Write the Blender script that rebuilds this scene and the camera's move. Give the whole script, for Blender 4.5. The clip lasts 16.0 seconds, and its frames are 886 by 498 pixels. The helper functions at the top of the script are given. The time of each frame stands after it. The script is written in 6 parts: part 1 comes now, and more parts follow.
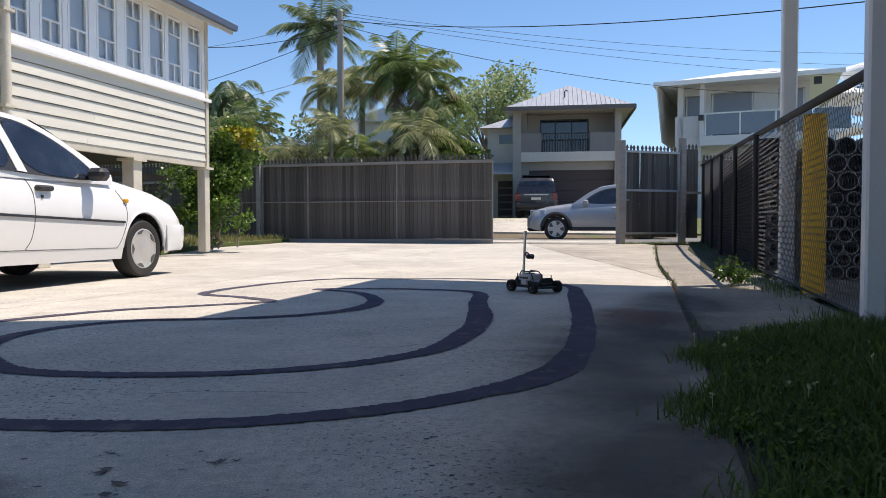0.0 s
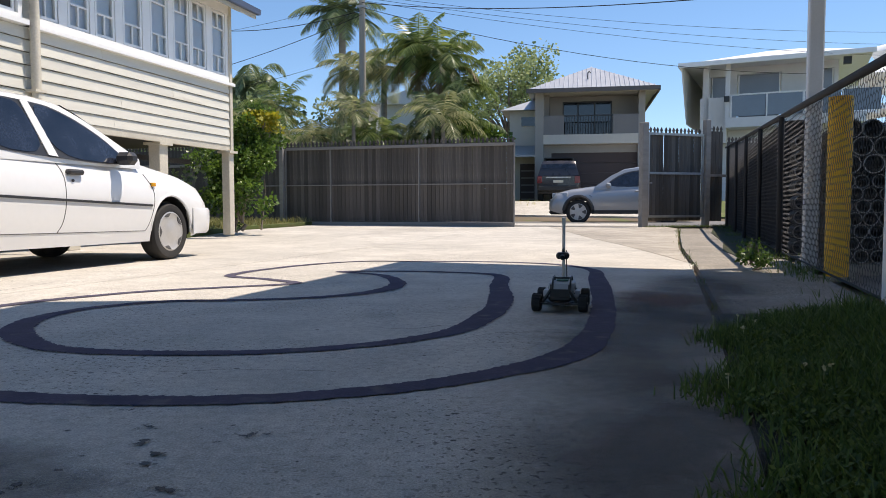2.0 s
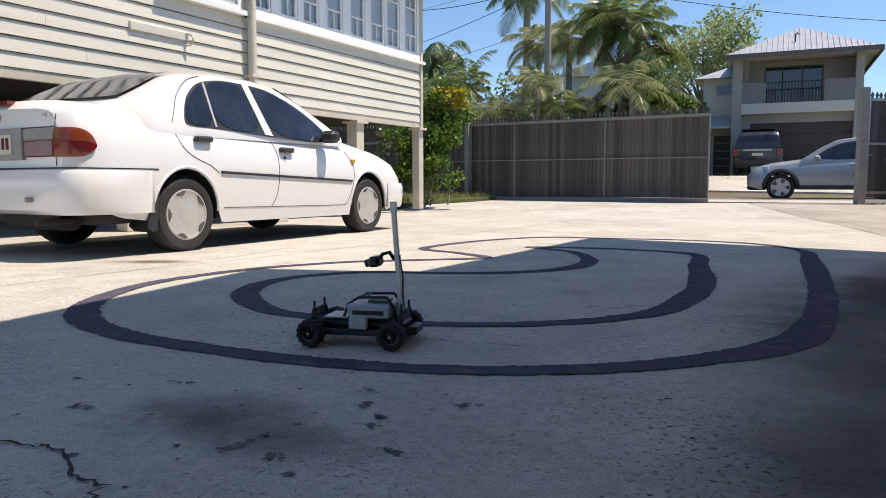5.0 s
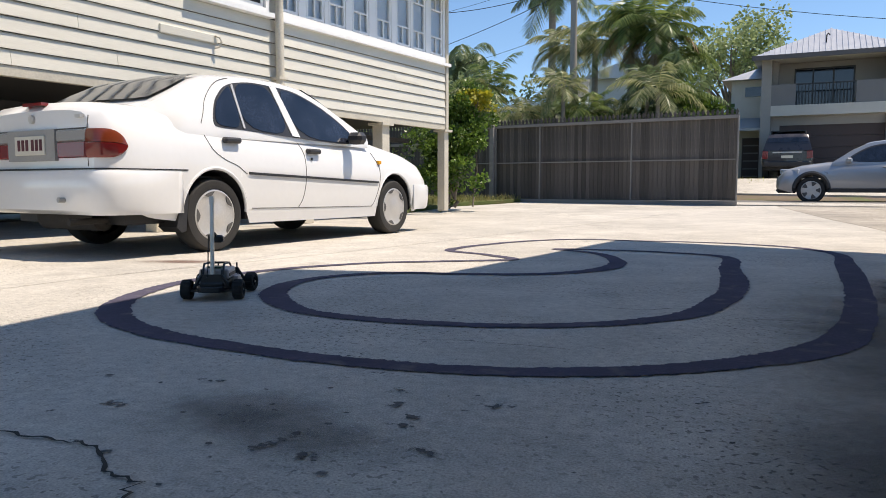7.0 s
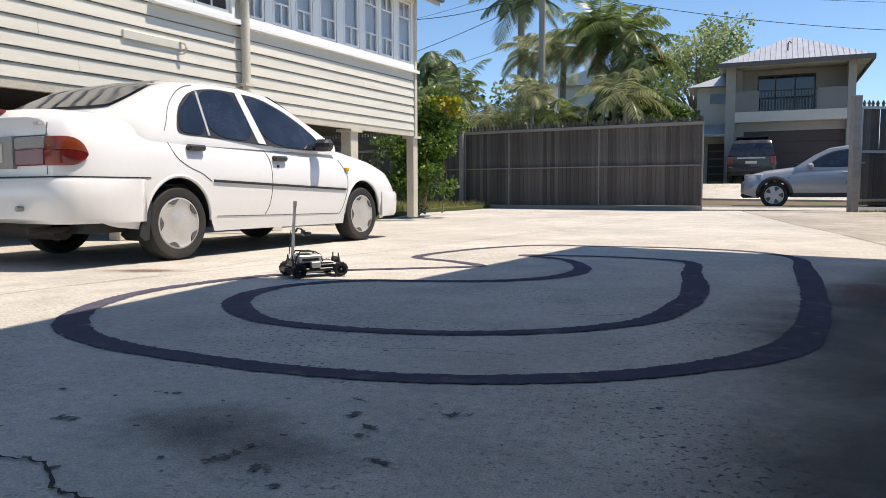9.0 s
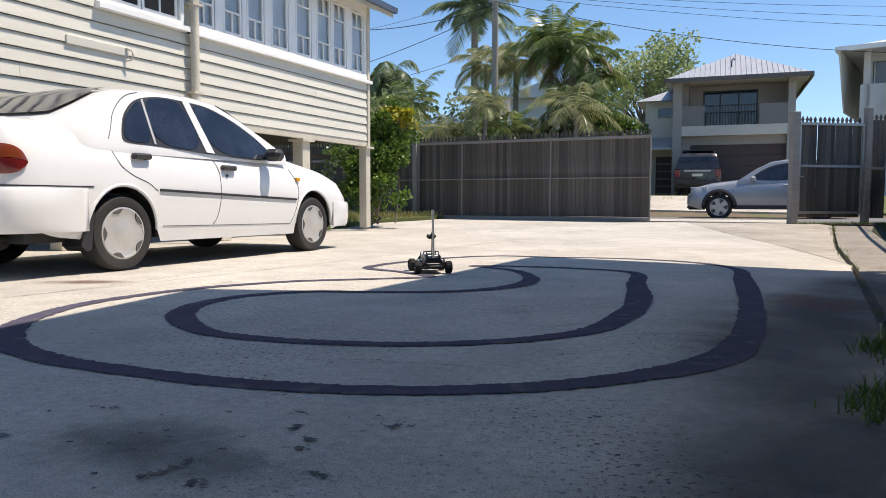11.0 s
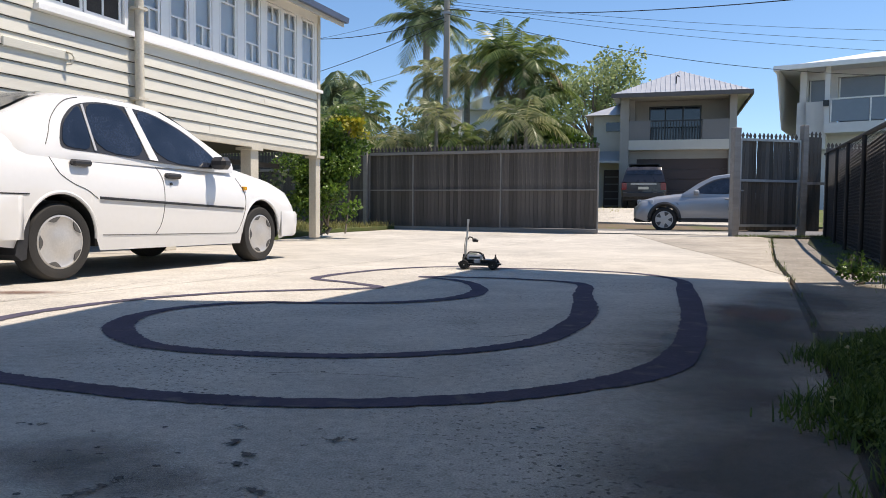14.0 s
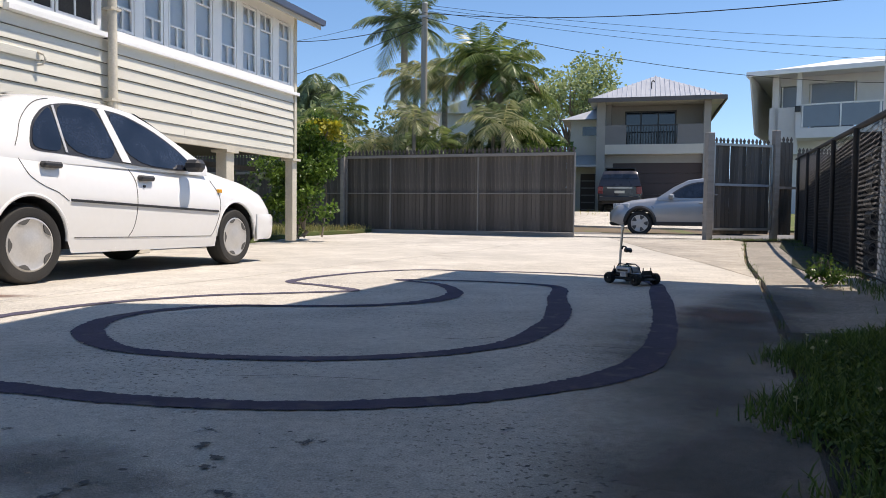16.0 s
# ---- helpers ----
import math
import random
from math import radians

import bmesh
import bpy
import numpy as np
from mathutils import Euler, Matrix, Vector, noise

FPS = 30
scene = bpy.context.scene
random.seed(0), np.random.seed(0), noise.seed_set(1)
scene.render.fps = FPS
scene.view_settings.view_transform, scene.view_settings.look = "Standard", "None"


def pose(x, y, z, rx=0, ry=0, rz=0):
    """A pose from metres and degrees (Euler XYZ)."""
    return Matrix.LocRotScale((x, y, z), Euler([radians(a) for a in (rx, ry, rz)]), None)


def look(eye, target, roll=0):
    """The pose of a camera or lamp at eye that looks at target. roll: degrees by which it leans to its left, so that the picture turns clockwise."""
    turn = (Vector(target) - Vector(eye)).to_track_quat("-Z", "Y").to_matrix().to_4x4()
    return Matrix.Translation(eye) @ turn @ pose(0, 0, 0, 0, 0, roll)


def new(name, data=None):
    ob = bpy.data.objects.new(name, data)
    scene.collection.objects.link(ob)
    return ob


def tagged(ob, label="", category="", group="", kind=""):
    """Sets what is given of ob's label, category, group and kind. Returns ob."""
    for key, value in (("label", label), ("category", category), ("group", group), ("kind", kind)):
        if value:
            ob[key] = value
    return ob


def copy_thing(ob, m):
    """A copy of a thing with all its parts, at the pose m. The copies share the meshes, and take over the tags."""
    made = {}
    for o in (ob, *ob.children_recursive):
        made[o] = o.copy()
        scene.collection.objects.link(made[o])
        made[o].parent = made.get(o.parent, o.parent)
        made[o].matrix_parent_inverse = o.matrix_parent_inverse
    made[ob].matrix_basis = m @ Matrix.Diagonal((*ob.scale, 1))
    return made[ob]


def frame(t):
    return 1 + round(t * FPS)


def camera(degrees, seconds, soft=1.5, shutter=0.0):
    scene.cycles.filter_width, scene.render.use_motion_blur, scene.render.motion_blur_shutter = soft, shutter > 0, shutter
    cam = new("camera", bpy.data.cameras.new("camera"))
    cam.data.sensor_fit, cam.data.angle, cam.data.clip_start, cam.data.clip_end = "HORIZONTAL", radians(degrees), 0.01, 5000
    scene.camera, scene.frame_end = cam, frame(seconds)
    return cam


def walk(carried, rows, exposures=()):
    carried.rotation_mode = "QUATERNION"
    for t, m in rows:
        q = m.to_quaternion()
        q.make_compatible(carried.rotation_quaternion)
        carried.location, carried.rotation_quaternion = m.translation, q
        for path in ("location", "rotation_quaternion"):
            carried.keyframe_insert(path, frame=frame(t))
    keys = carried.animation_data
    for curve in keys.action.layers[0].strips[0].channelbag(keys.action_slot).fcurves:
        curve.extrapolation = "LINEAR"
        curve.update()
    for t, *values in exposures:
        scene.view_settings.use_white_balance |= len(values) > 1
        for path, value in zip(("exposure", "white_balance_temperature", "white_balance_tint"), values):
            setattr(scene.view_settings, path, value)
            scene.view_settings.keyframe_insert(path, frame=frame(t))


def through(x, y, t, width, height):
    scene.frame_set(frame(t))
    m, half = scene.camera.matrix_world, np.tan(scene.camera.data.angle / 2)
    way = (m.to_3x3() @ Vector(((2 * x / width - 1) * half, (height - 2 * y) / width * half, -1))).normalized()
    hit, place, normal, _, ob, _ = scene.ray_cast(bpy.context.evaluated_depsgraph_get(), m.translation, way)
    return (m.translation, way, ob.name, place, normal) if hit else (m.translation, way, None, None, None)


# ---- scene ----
cam = camera(63.0, 16.0, soft=0.9)
PATH = [
    (0, (0.025, -0.019, 0.545), (0.113, 1.977, 0.476), -0.1),
    (0.5, (0.031, -0.024, 0.548), (0.117, 1.972, 0.467), -0.0),
    (1, (0.028, -0.020, 0.546), (0.100, 1.976, 0.454), -0.0),
    (1.5, (0.024, -0.052, 0.547), (0.081, 1.944, 0.443), -0.1),
    (2, (0.023, -0.075, 0.548), (0.051, 1.922, 0.432), -0.1),
    (2.5, (0.016, -0.080, 0.550), (0.006, 1.916, 0.422), -0.1),
    (3, (0.004, -0.069, 0.549), (-0.067, 1.925, 0.408), -0.0),
    (3.5, (-0.012, -0.052, 0.548), (-0.158, 1.936, 0.396), 0.0),
    (4, (-0.020, -0.053, 0.551), (-0.269, 1.925, 0.385), -0.1),
    (4.5, (-0.048, -0.062, 0.547), (-0.390, 1.900, 0.373), -0.1),
    (5, (-0.061, -0.076, 0.553), (-0.521, 1.861, 0.369), -0.1),
    (7.5, (-0.089, -0.06, 0.541), (-0.613, 1.862, 0.365), -0.0),
    (8, (-0.079, -0.061, 0.544), (-0.578, 1.868, 0.372), -0.0),
    (8.5, (-0.065, -0.061, 0.546), (-0.539, 1.875, 0.379), -0.2),
    (9, (-0.049, -0.059, 0.551), (-0.497, 1.883, 0.39), -0.2),
    (11.5, (-0.014, -0.073, 0.558), (-0.307, 1.901, 0.432), 0.3),
    (12, (-0.016, -0.066, 0.558), (-0.28, 1.913, 0.439), 0.5),
    (12.5, (-0.015, -0.059, 0.555), (-0.258, 1.923, 0.442), 0.6),
    (13, (-0.012, -0.059, 0.555), (-0.237, 1.925, 0.446), 0.6),
    (13.5, (-0.005, -0.056, 0.557), (-0.214, 1.93, 0.452), 0.7),
    (14, (0.002, -0.059, 0.558), (-0.19, 1.929, 0.455), 0.6),
    (14.5, (0.009, -0.062, 0.556), (-0.168, 1.928, 0.457), 0.6),
    (15, (0.012, -0.064, 0.555), (-0.147, 1.927, 0.459), 0.6),
    (15.5, (0.02, -0.067, 0.555), (-0.124, 1.925, 0.461), 0.7),
    (16, (0.023, -0.068, 0.556), (-0.109, 1.926, 0.463), 0.7),
]
walk(cam, [(t, look(eye, target, roll)) for t, eye, target, roll in PATH], [(0, 0.32, 7560, 15), (4.5, 0.34, 7820, 14), (9, 0.34, 7760, 14), (12, 0.34, 7680, 14), (16, 0.33, 7650, 15)])

HALF_PI = math.pi / 2

# ---------------------------------------------------------------- light
SUN_EL, SUN_AZ = 67.0, 16.0          # degrees; azimuth from +x towards +y
sun_dir = Vector((math.cos(radians(SUN_EL)) * math.cos(radians(SUN_AZ)),
                  math.cos(radians(SUN_EL)) * math.sin(radians(SUN_AZ)), math.sin(radians(SUN_EL))))
sun = new("sun", bpy.data.lights.new("sun", "SUN"))
sun.data.energy, sun.data.angle, sun.data.color = 4.6, radians(0.53), (1.0, 0.984, 0.952)
sun.matrix_world = look(tuple(sun_dir * 60), (0, 0, 0))
world = bpy.data.worlds.new("sky")
scene.world = world
world.use_nodes = True
wt = world.node_tree
sky = wt.nodes.new("ShaderNodeTexSky")
sky.sky_type, sky.sun_disc = "NISHITA", False
sky.sun_elevation, sky.sun_rotation = radians(SUN_EL), radians(90 - SUN_AZ)
sky.air_density, sky.dust_density, sky.ozone_density = 0.85, 0.0, 1.6
tone = wt.nodes.new("ShaderNodeHueSaturation")
tone.inputs["Saturation"].default_value = 1.20
high = wt.nodes.new("ShaderNodeTexCoord")
lift = wt.nodes.new("ShaderNodeVectorMath")      # clear dry air: the pale belt at the horizon stays low
lift.operation, lift.inputs[1].default_value = "ADD", (0, 0, 0.06)
wt.links.new(high.outputs["Generated"], lift.inputs[0])
wt.links.new(lift.outputs[0], sky.inputs["Vector"])
wt.links.new(sky.outputs[0], tone.inputs["Color"])
wt.links.new(tone.outputs[0], wt.nodes["Background"].inputs[0])
wt.nodes["Background"].inputs[1].default_value = 0.17


# ---------------------------------------------------------------- materials
def mat(name, col, rough=0.6, metal=0.0, var=0.12, scale=3.0, fine=70.0, bump=0.15, dirt=None, dirt_at=0.58, piece=0.0,
        stretch=(1, 1, 1), coat=0.0, spec=0.5, glow=0.0, transmit=0.0, dirt_scale=1.3):
    m = bpy.data.materials.new(name)
    m.use_nodes = True
    nt = m.node_tree
    b = nt.nodes["Principled BSDF"]
    tc = nt.nodes.new("ShaderNodeTexCoord")
    mp = nt.nodes.new("ShaderNodeMapping")
    mp.inputs["Scale"].default_value = stretch
    nt.links.new(tc.outputs["Object"], mp.inputs[0])

    def tex(s, detail=4.0):
        n = nt.nodes.new("ShaderNodeTexNoise")
        n.inputs["Scale"].default_value, n.inputs["Detail"].default_value = s, detail
        nt.links.new(mp.outputs[0], n.inputs["Vector"])
        return n.outputs["Fac"]

    def mixc(fac, a, bb, blend="MIX"):
        x = nt.nodes.new("ShaderNodeMix")
        x.data_type, x.blend_type = "RGBA", blend
        for sock, v in ((x.inputs[0], fac), (x.inputs[6], a), (x.inputs[7], bb)):
            if isinstance(v, (float, int)):
                sock.default_value = v
            elif isinstance(v, tuple):
                sock.default_value = (*v, 1)
            else:
                nt.links.new(v, sock)
        return x.outputs[2]

    def ramp(v, lo, hi, a=0.0, bb=1.0):
        r = nt.nodes.new("ShaderNodeMapRange")
        nt.links.new(v, r.inputs[0])
        for i, q in enumerate((lo, hi, a, bb)):
            r.inputs[i + 1].default_value = q
        return r.outputs[0]

    big, small = tex(scale), tex(fine, 6.0)
    dark, light = tuple(c * (1 - var) for c in col), tuple(min(1, c * (1 + var)) for c in col)
    c = mixc(ramp(big, 0.3, 0.7), dark, light)
    c = mixc(ramp(small, 0.35, 0.65, 0.0, 0.55), c, tuple(q * (1 - 1.6 * var) for q in col))
    if dirt:
        c = mixc(ramp(tex(dirt_scale, 7.0), dirt_at, dirt_at + 0.14, 0.0, 0.8), c, dirt)
    if piece:
        oi = nt.nodes.new("ShaderNodeObjectInfo")
        hsv = nt.nodes.new("ShaderNodeHueSaturation")
        nt.links.new(ramp(oi.outputs["Random"], 0, 1, 1 - piece, 1 + piece), hsv.inputs["Value"])
        nt.links.new(c, hsv.inputs["Color"])
        c = hsv.outputs[0]
    nt.links.new(c, b.inputs["Base Color"])
    nt.links.new(ramp(big, 0.2, 0.8, max(0.02, rough - 0.08), min(1, rough + 0.08)), b.inputs["Roughness"])
    b.inputs["Metallic"].default_value = metal
    b.inputs["Coat Weight"].default_value, b.inputs["Coat Roughness"].default_value = coat, 0.05
    b.inputs["Specular IOR Level"].default_value = spec
    b.inputs["Transmission Weight"].default_value = transmit
    if glow:
        b.inputs["Emission Color"].default_value, b.inputs["Emission Strength"].default_value = (*col, 1), glow
    if bump:
        bn = nt.nodes.new("ShaderNodeBump")
        bn.inputs["Strength"].default_value, bn.inputs["Distance"].default_value = bump, 0.01
        nt.links.new(small, bn.inputs["Height"])
        nt.links.new(bn.outputs[0], b.inputs["Normal"])
    return m


def concrete_mat(name, col, patch, grain, dark=(0.10, 0.09, 0.08)):
    """Worn concrete: broad patches, trowel mottling, fine grit and dark specks."""
    m = bpy.data.materials.new(name)
    m.use_nodes = True
    nt = m.node_tree
    b = nt.nodes["Principled BSDF"]
    tc = nt.nodes.new("ShaderNodeTexCoord")

    def tex(s, lo, hi, a, bb, detail=5.0):
        n = nt.nodes.new("ShaderNodeTexNoise")
        n.inputs["Scale"].default_value, n.inputs["Detail"].default_value = s, detail
        nt.links.new(tc.outputs["Object"], n.inputs["Vector"])
        r = nt.nodes.new("ShaderNodeMapRange")
        nt.links.new(n.outputs["Fac"], r.inputs[0])
        for i, q in enumerate((lo, hi, a, bb)):
            r.inputs[i + 1].default_value = q
        return r.outputs[0]

    def times(a, bb):
        x = nt.nodes.new("ShaderNodeMath")
        x.operation = "MULTIPLY"
        nt.links.new(a, x.inputs[0])
        nt.links.new(bb, x.inputs[1])
        return x.outputs[0]

    v = times(tex(0.55, 0.3, 0.7, 1 - patch, 1 + patch * 0.5), tex(3.2, 0.3, 0.72, 1 - patch * 0.8, 1 + patch * 0.3))
    v = times(v, tex(28.0, 0.3, 0.7, 1 - grain * 0.7, 1 + grain * 0.5, 3.0))
    v = times(v, tex(170.0, 0.3, 0.7, 1 - grain, 1 + grain, 2.0))
    spots = times(tex(58.0, 0.60, 0.65, 0.0, 0.85, 1.5), tex(1.0, 0.42, 0.60, 0.08, 1.0))
    specks = times(tex(75.0, 0.64, 0.69, 0.0, 0.5, 1.0), tex(1.7, 0.42, 0.6, 0.2, 1.0))
    streak = tex(1.9, 0.60, 0.76, 0.0, 0.42, 8.0)
    hsv = nt.nodes.new("ShaderNodeHueSaturation")
    hsv.inputs["Color"].default_value = (*col, 1)
    nt.links.new(v, hsv.inputs["Value"])
    c = hsv.outputs[0]
    for fac, tone in ((spots, [q * 0.6 for q in dark]), (streak, dark), (specks, (0.72, 0.69, 0.63))):
        x = nt.nodes.new("ShaderNodeMix")
        x.data_type = "RGBA"
        nt.links.new(fac, x.inputs[0])
        nt.links.new(c, x.inputs[6])
        x.inputs[7].default_value = (*tone, 1)
        c = x.outputs[2]
    nt.links.new(c, b.inputs["Base Color"])
    b.inputs["Roughness"].default_value = 0.88
    bn = nt.nodes.new("ShaderNodeBump")
    bn.inputs["Strength"].default_value, bn.inputs["Distance"].default_value = 0.6, 0.006
    nt.links.new(v, bn.inputs["Height"])
    nt.links.new(bn.outputs[0], b.inputs["Normal"])
    return m


def leaf_mat(name, a, bb, rough=0.5, through=0.35):
    """Foliage that varies from leaf to leaf and lets some light through."""
    m = bpy.data.materials.new(name)
    m.use_nodes = True
    nt = m.node_tree
    b = nt.nodes["Principled BSDF"]
    geo = nt.nodes.new("ShaderNodeNewGeometry")
    x = nt.nodes.new("ShaderNodeMix")
    x.data_type = "RGBA"
    x.inputs[6].default_value, x.inputs[7].default_value = (*a, 1), (*bb, 1)
    nt.links.new(geo.outputs["Random Per Island"], x.inputs[0])
    nt.links.new(x.outputs[2], b.inputs["Base Color"])
    b.inputs["Roughness"].default_value = rough
    tr = nt.nodes.new("ShaderNodeBsdfTranslucent")
    nt.links.new(x.outputs[2], tr.inputs[0])
    ms = nt.nodes.new("ShaderNodeMixShader")
    ms.inputs[0].default_value = through
    nt.links.new(b.outputs[0], ms.inputs[1])
    nt.links.new(tr.outputs[0], ms.inputs[2])
    nt.links.new(ms.outputs[0], nt.nodes["Material Output"].inputs[0])
    return m


M = {
    "concrete": concrete_mat("concrete", (0.53, 0.495, 0.436), 0.20, 0.22, (0.20, 0.18, 0.155)),
    "worn_concrete": concrete_mat("worn_concrete", (0.44, 0.395, 0.33), 0.30, 0.24, (0.16, 0.14, 0.115)),
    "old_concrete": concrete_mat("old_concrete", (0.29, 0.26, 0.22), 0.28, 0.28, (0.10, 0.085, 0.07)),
    "asphalt": mat("asphalt", (0.16, 0.155, 0.15), 0.9, var=0.12, scale=1.0, fine=120, bump=0.3),
    "earth": mat("earth", (0.16, 0.12, 0.08), 0.95, var=0.25, scale=1.5, fine=40, bump=0.5, dirt=(0.10, 0.12, 0.04), dirt_at=0.5),
    # darker copy of the verge ground, with shade put into its colour
    "bed": mat("shade_darkened_ground", (0.04, 0.045, 0.018), 0.95, var=0.3, scale=2.0, fine=60, bump=0.6, dirt=(0.07, 0.05, 0.03), dirt_at=0.56),
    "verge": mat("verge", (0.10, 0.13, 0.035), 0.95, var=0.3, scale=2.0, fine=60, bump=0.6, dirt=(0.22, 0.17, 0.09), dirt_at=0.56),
    "line": mat("track_paint", (0.085, 0.078, 0.112), 0.95, var=0.2, scale=5, fine=90, bump=0.3, spec=0.1, dirt=(0.15, 0.14, 0.14), dirt_at=0.58, dirt_scale=9),
    "stain": mat("oil_stain", (0.11, 0.105, 0.10), 0.7, var=0.2, scale=8, fine=90, bump=0.2),
    "crack": mat("crack_fill", (0.03, 0.028, 0.025), 0.95, bump=0.0),
    "board": mat("cream_weatherboard", (0.66, 0.635, 0.55), 0.55, var=0.07, scale=2.5, fine=40, bump=0.2, dirt=(0.50, 0.45, 0.36), dirt_at=0.66, piece=0.05, stretch=(0.25, 1, 3)),
    "white": mat("white_paint", (0.86, 0.855, 0.83), 0.45, var=0.04, scale=4, fine=50, bump=0.1, dirt=(0.55, 0.50, 0.42), dirt_at=0.70),
    "postpaint": mat("weathered_cream_post", (0.60, 0.55, 0.45), 0.7, var=0.12, scale=3, fine=40, bump=0.3, dirt=(0.2, 0.18, 0.15), dirt_at=0.6),
    "curtain": mat("net_curtain", (0.86, 0.85, 0.85), 0.9, var=0.08, scale=3, fine=30, bump=0.0, stretch=(12, 1, 0.4)),
    "darkglass": mat("dark_glass", (0.015, 0.02, 0.03), 0.04, var=0.05, bump=0.0, spec=0.9),
    "roofblue": mat("blue_steel_roof", (0.10, 0.13, 0.20), 0.45, metal=0.0, var=0.1, bump=0.1),
    # near-black colour that stands in for shade below and behind things
    "under": mat("underside_shade", (0.05, 0.045, 0.04), 0.95, var=0.3, bump=0.2),
    "timber": mat("weathered_hardwood", (0.108, 0.095, 0.084), 0.85, var=0.3, scale=2.2, fine=45, bump=0.5, dirt=(0.33, 0.29, 0.245), dirt_at=0.55, piece=0.38, stretch=(7, 7, 0.45)),
    "steel": mat("galvanised_steel", (0.42, 0.42, 0.41), 0.5, metal=0.5, var=0.12, scale=6, fine=60, bump=0.1),
    "polewhite": mat("white_steel_post", (0.66, 0.67, 0.69), 0.4, var=0.05, scale=3, fine=60, bump=0.06),
    "black": mat("black_plastic", (0.03, 0.03, 0.032), 0.42, var=0.2, bump=0.1),
    "blackpaint": mat("black_painted_steel", (0.014, 0.014, 0.016), 0.8, var=0.2, bump=0.1),
    "rubber": mat("tyre_rubber", (0.03, 0.029, 0.028), 0.85, var=0.2, fine=90, bump=0.3, dirt=(0.07, 0.06, 0.05), dirt_at=0.6),
    "yellow": mat("yellow_bollard_paint", (0.86, 0.44, 0.015), 0.5, var=0.12, scale=3, fine=30, bump=0.15, dirt=(0.35, 0.22, 0.05), dirt_at=0.64),
    "wire": mat("dull_galvanised_wire", (0.075, 0.075, 0.08), 0.75, metal=0.0, var=0.1, bump=0.0),
    "carwhite": mat("white_car_paint", (0.80, 0.80, 0.79), 0.22, var=0.015, scale=1.5, fine=20, bump=0.0, coat=0.6),
    "cargrey": mat("silver_car_paint", (0.40, 0.40, 0.405), 0.32, metal=0.45, var=0.02, bump=0.0, coat=0.6),
    "cardark": mat("dark_car_paint", (0.035, 0.03, 0.034), 0.3, metal=0.2, var=0.03, bump=0.0, coat=0.6),
    "hub": mat("silver_hubcap", (0.60, 0.58, 0.55), 0.4, metal=0.4, var=0.08, scale=10, bump=0.05),
    "redlens": mat("red_lamp_lens", (0.19, 0.012, 0.012), 0.22, var=0.1, bump=0.0, coat=0.5),
    "amber": mat("amber_lens", (0.75, 0.35, 0.03), 0.2, var=0.1, bump=0.0),
    "clear": mat("clear_lamp_lens", (0.6, 0.63, 0.66), 0.12, var=0.1, bump=0.0, coat=0.6),
    "grey": mat("grey_plastic", (0.32, 0.32, 0.31), 0.6, var=0.08, bump=0.05),
    "rcblack": mat("rc_black_plastic", (0.012, 0.012, 0.013), 0.4, var=0.2, bump=0.05),
    "rcgrey": mat("rc_aluminium_case", (0.42, 0.43, 0.45), 0.4, metal=0.2, var=0.06, bump=0.05),
    "tube": mat("aluminium_tube", (0.62, 0.60, 0.56), 0.35, metal=0.5, var=0.06, bump=0.05),
    "render_beige": mat("beige_render", (0.37, 0.345, 0.315), 0.85, var=0.05, fine=60, bump=0.1),
    "render_grey": mat("grey_render", (0.23, 0.22, 0.215), 0.85, var=0.05, fine=60, bump=0.1),
    "render_white": mat("white_render", (0.72, 0.72, 0.71), 0.8, var=0.04, fine=60, bump=0.08),
    "roofgrey": mat("grey_tin_roof", (0.42, 0.43, 0.45), 0.4, metal=0.2, var=0.06, bump=0.05),
    "roofwhite": mat("white_tin_roof", (0.75, 0.76, 0.78), 0.45, var=0.04, bump=0.05),
    "brown": mat("brown_garage_door", (0.075, 0.05, 0.045), 0.6, var=0.08, bump=0.1),
    "bark": mat("grey_bark", (0.24, 0.20, 0.16), 0.9, var=0.25, scale=4, fine=30, bump=0.5),
    "palmbark": mat("ringed_palm_trunk", (0.27, 0.24, 0.20), 0.9, var=0.25, scale=3, fine=25, bump=0.4, stretch=(0.5, 0.5, 5)),
    "polewood": mat("weathered_power_pole", (0.36, 0.32, 0.27), 0.9, var=0.15, scale=3, fine=40, bump=0.3, stretch=(6, 6, 0.3)),
}
LEAF = {
    "palm": leaf_mat("palm_leaflet", (0.05, 0.105, 0.022), (0.28, 0.34, 0.11), 0.38, 0.45),
    "palm_pale": leaf_mat("pale_palm_leaflet", (0.10, 0.15, 0.045), (0.50, 0.48, 0.26), 0.4, 0.45),
    "palm_far": leaf_mat("dark_palm_leaflet", (0.05, 0.095, 0.04), (0.26, 0.32, 0.15), 0.42, 0.42),
    "tree": leaf_mat("tree_leaf", (0.17, 0.23, 0.09), (0.40, 0.46, 0.21), 0.55, 0.4),
    "shrub": leaf_mat("shrub_leaf", (0.03, 0.08, 0.012), (0.17, 0.27, 0.045), 0.4, 0.4),
    "shrub_yellow": leaf_mat("yellow_shrub_leaf", (0.25, 0.28, 0.03), (0.50, 0.42, 0.04), 0.5, 0.4),
    "grass": leaf_mat("grass_blade", (0.035, 0.07, 0.012), (0.13, 0.19, 0.035), 0.6, 0.3),
    "drygrass": leaf_mat("dry_grass_blade", (0.12, 0.15, 0.03), (0.36, 0.30, 0.12), 0.6, 0.3),
    "dead": leaf_mat("dead_frond", (0.14, 0.10, 0.05), (0.28, 0.21, 0.11), 0.7, 0.2),
}


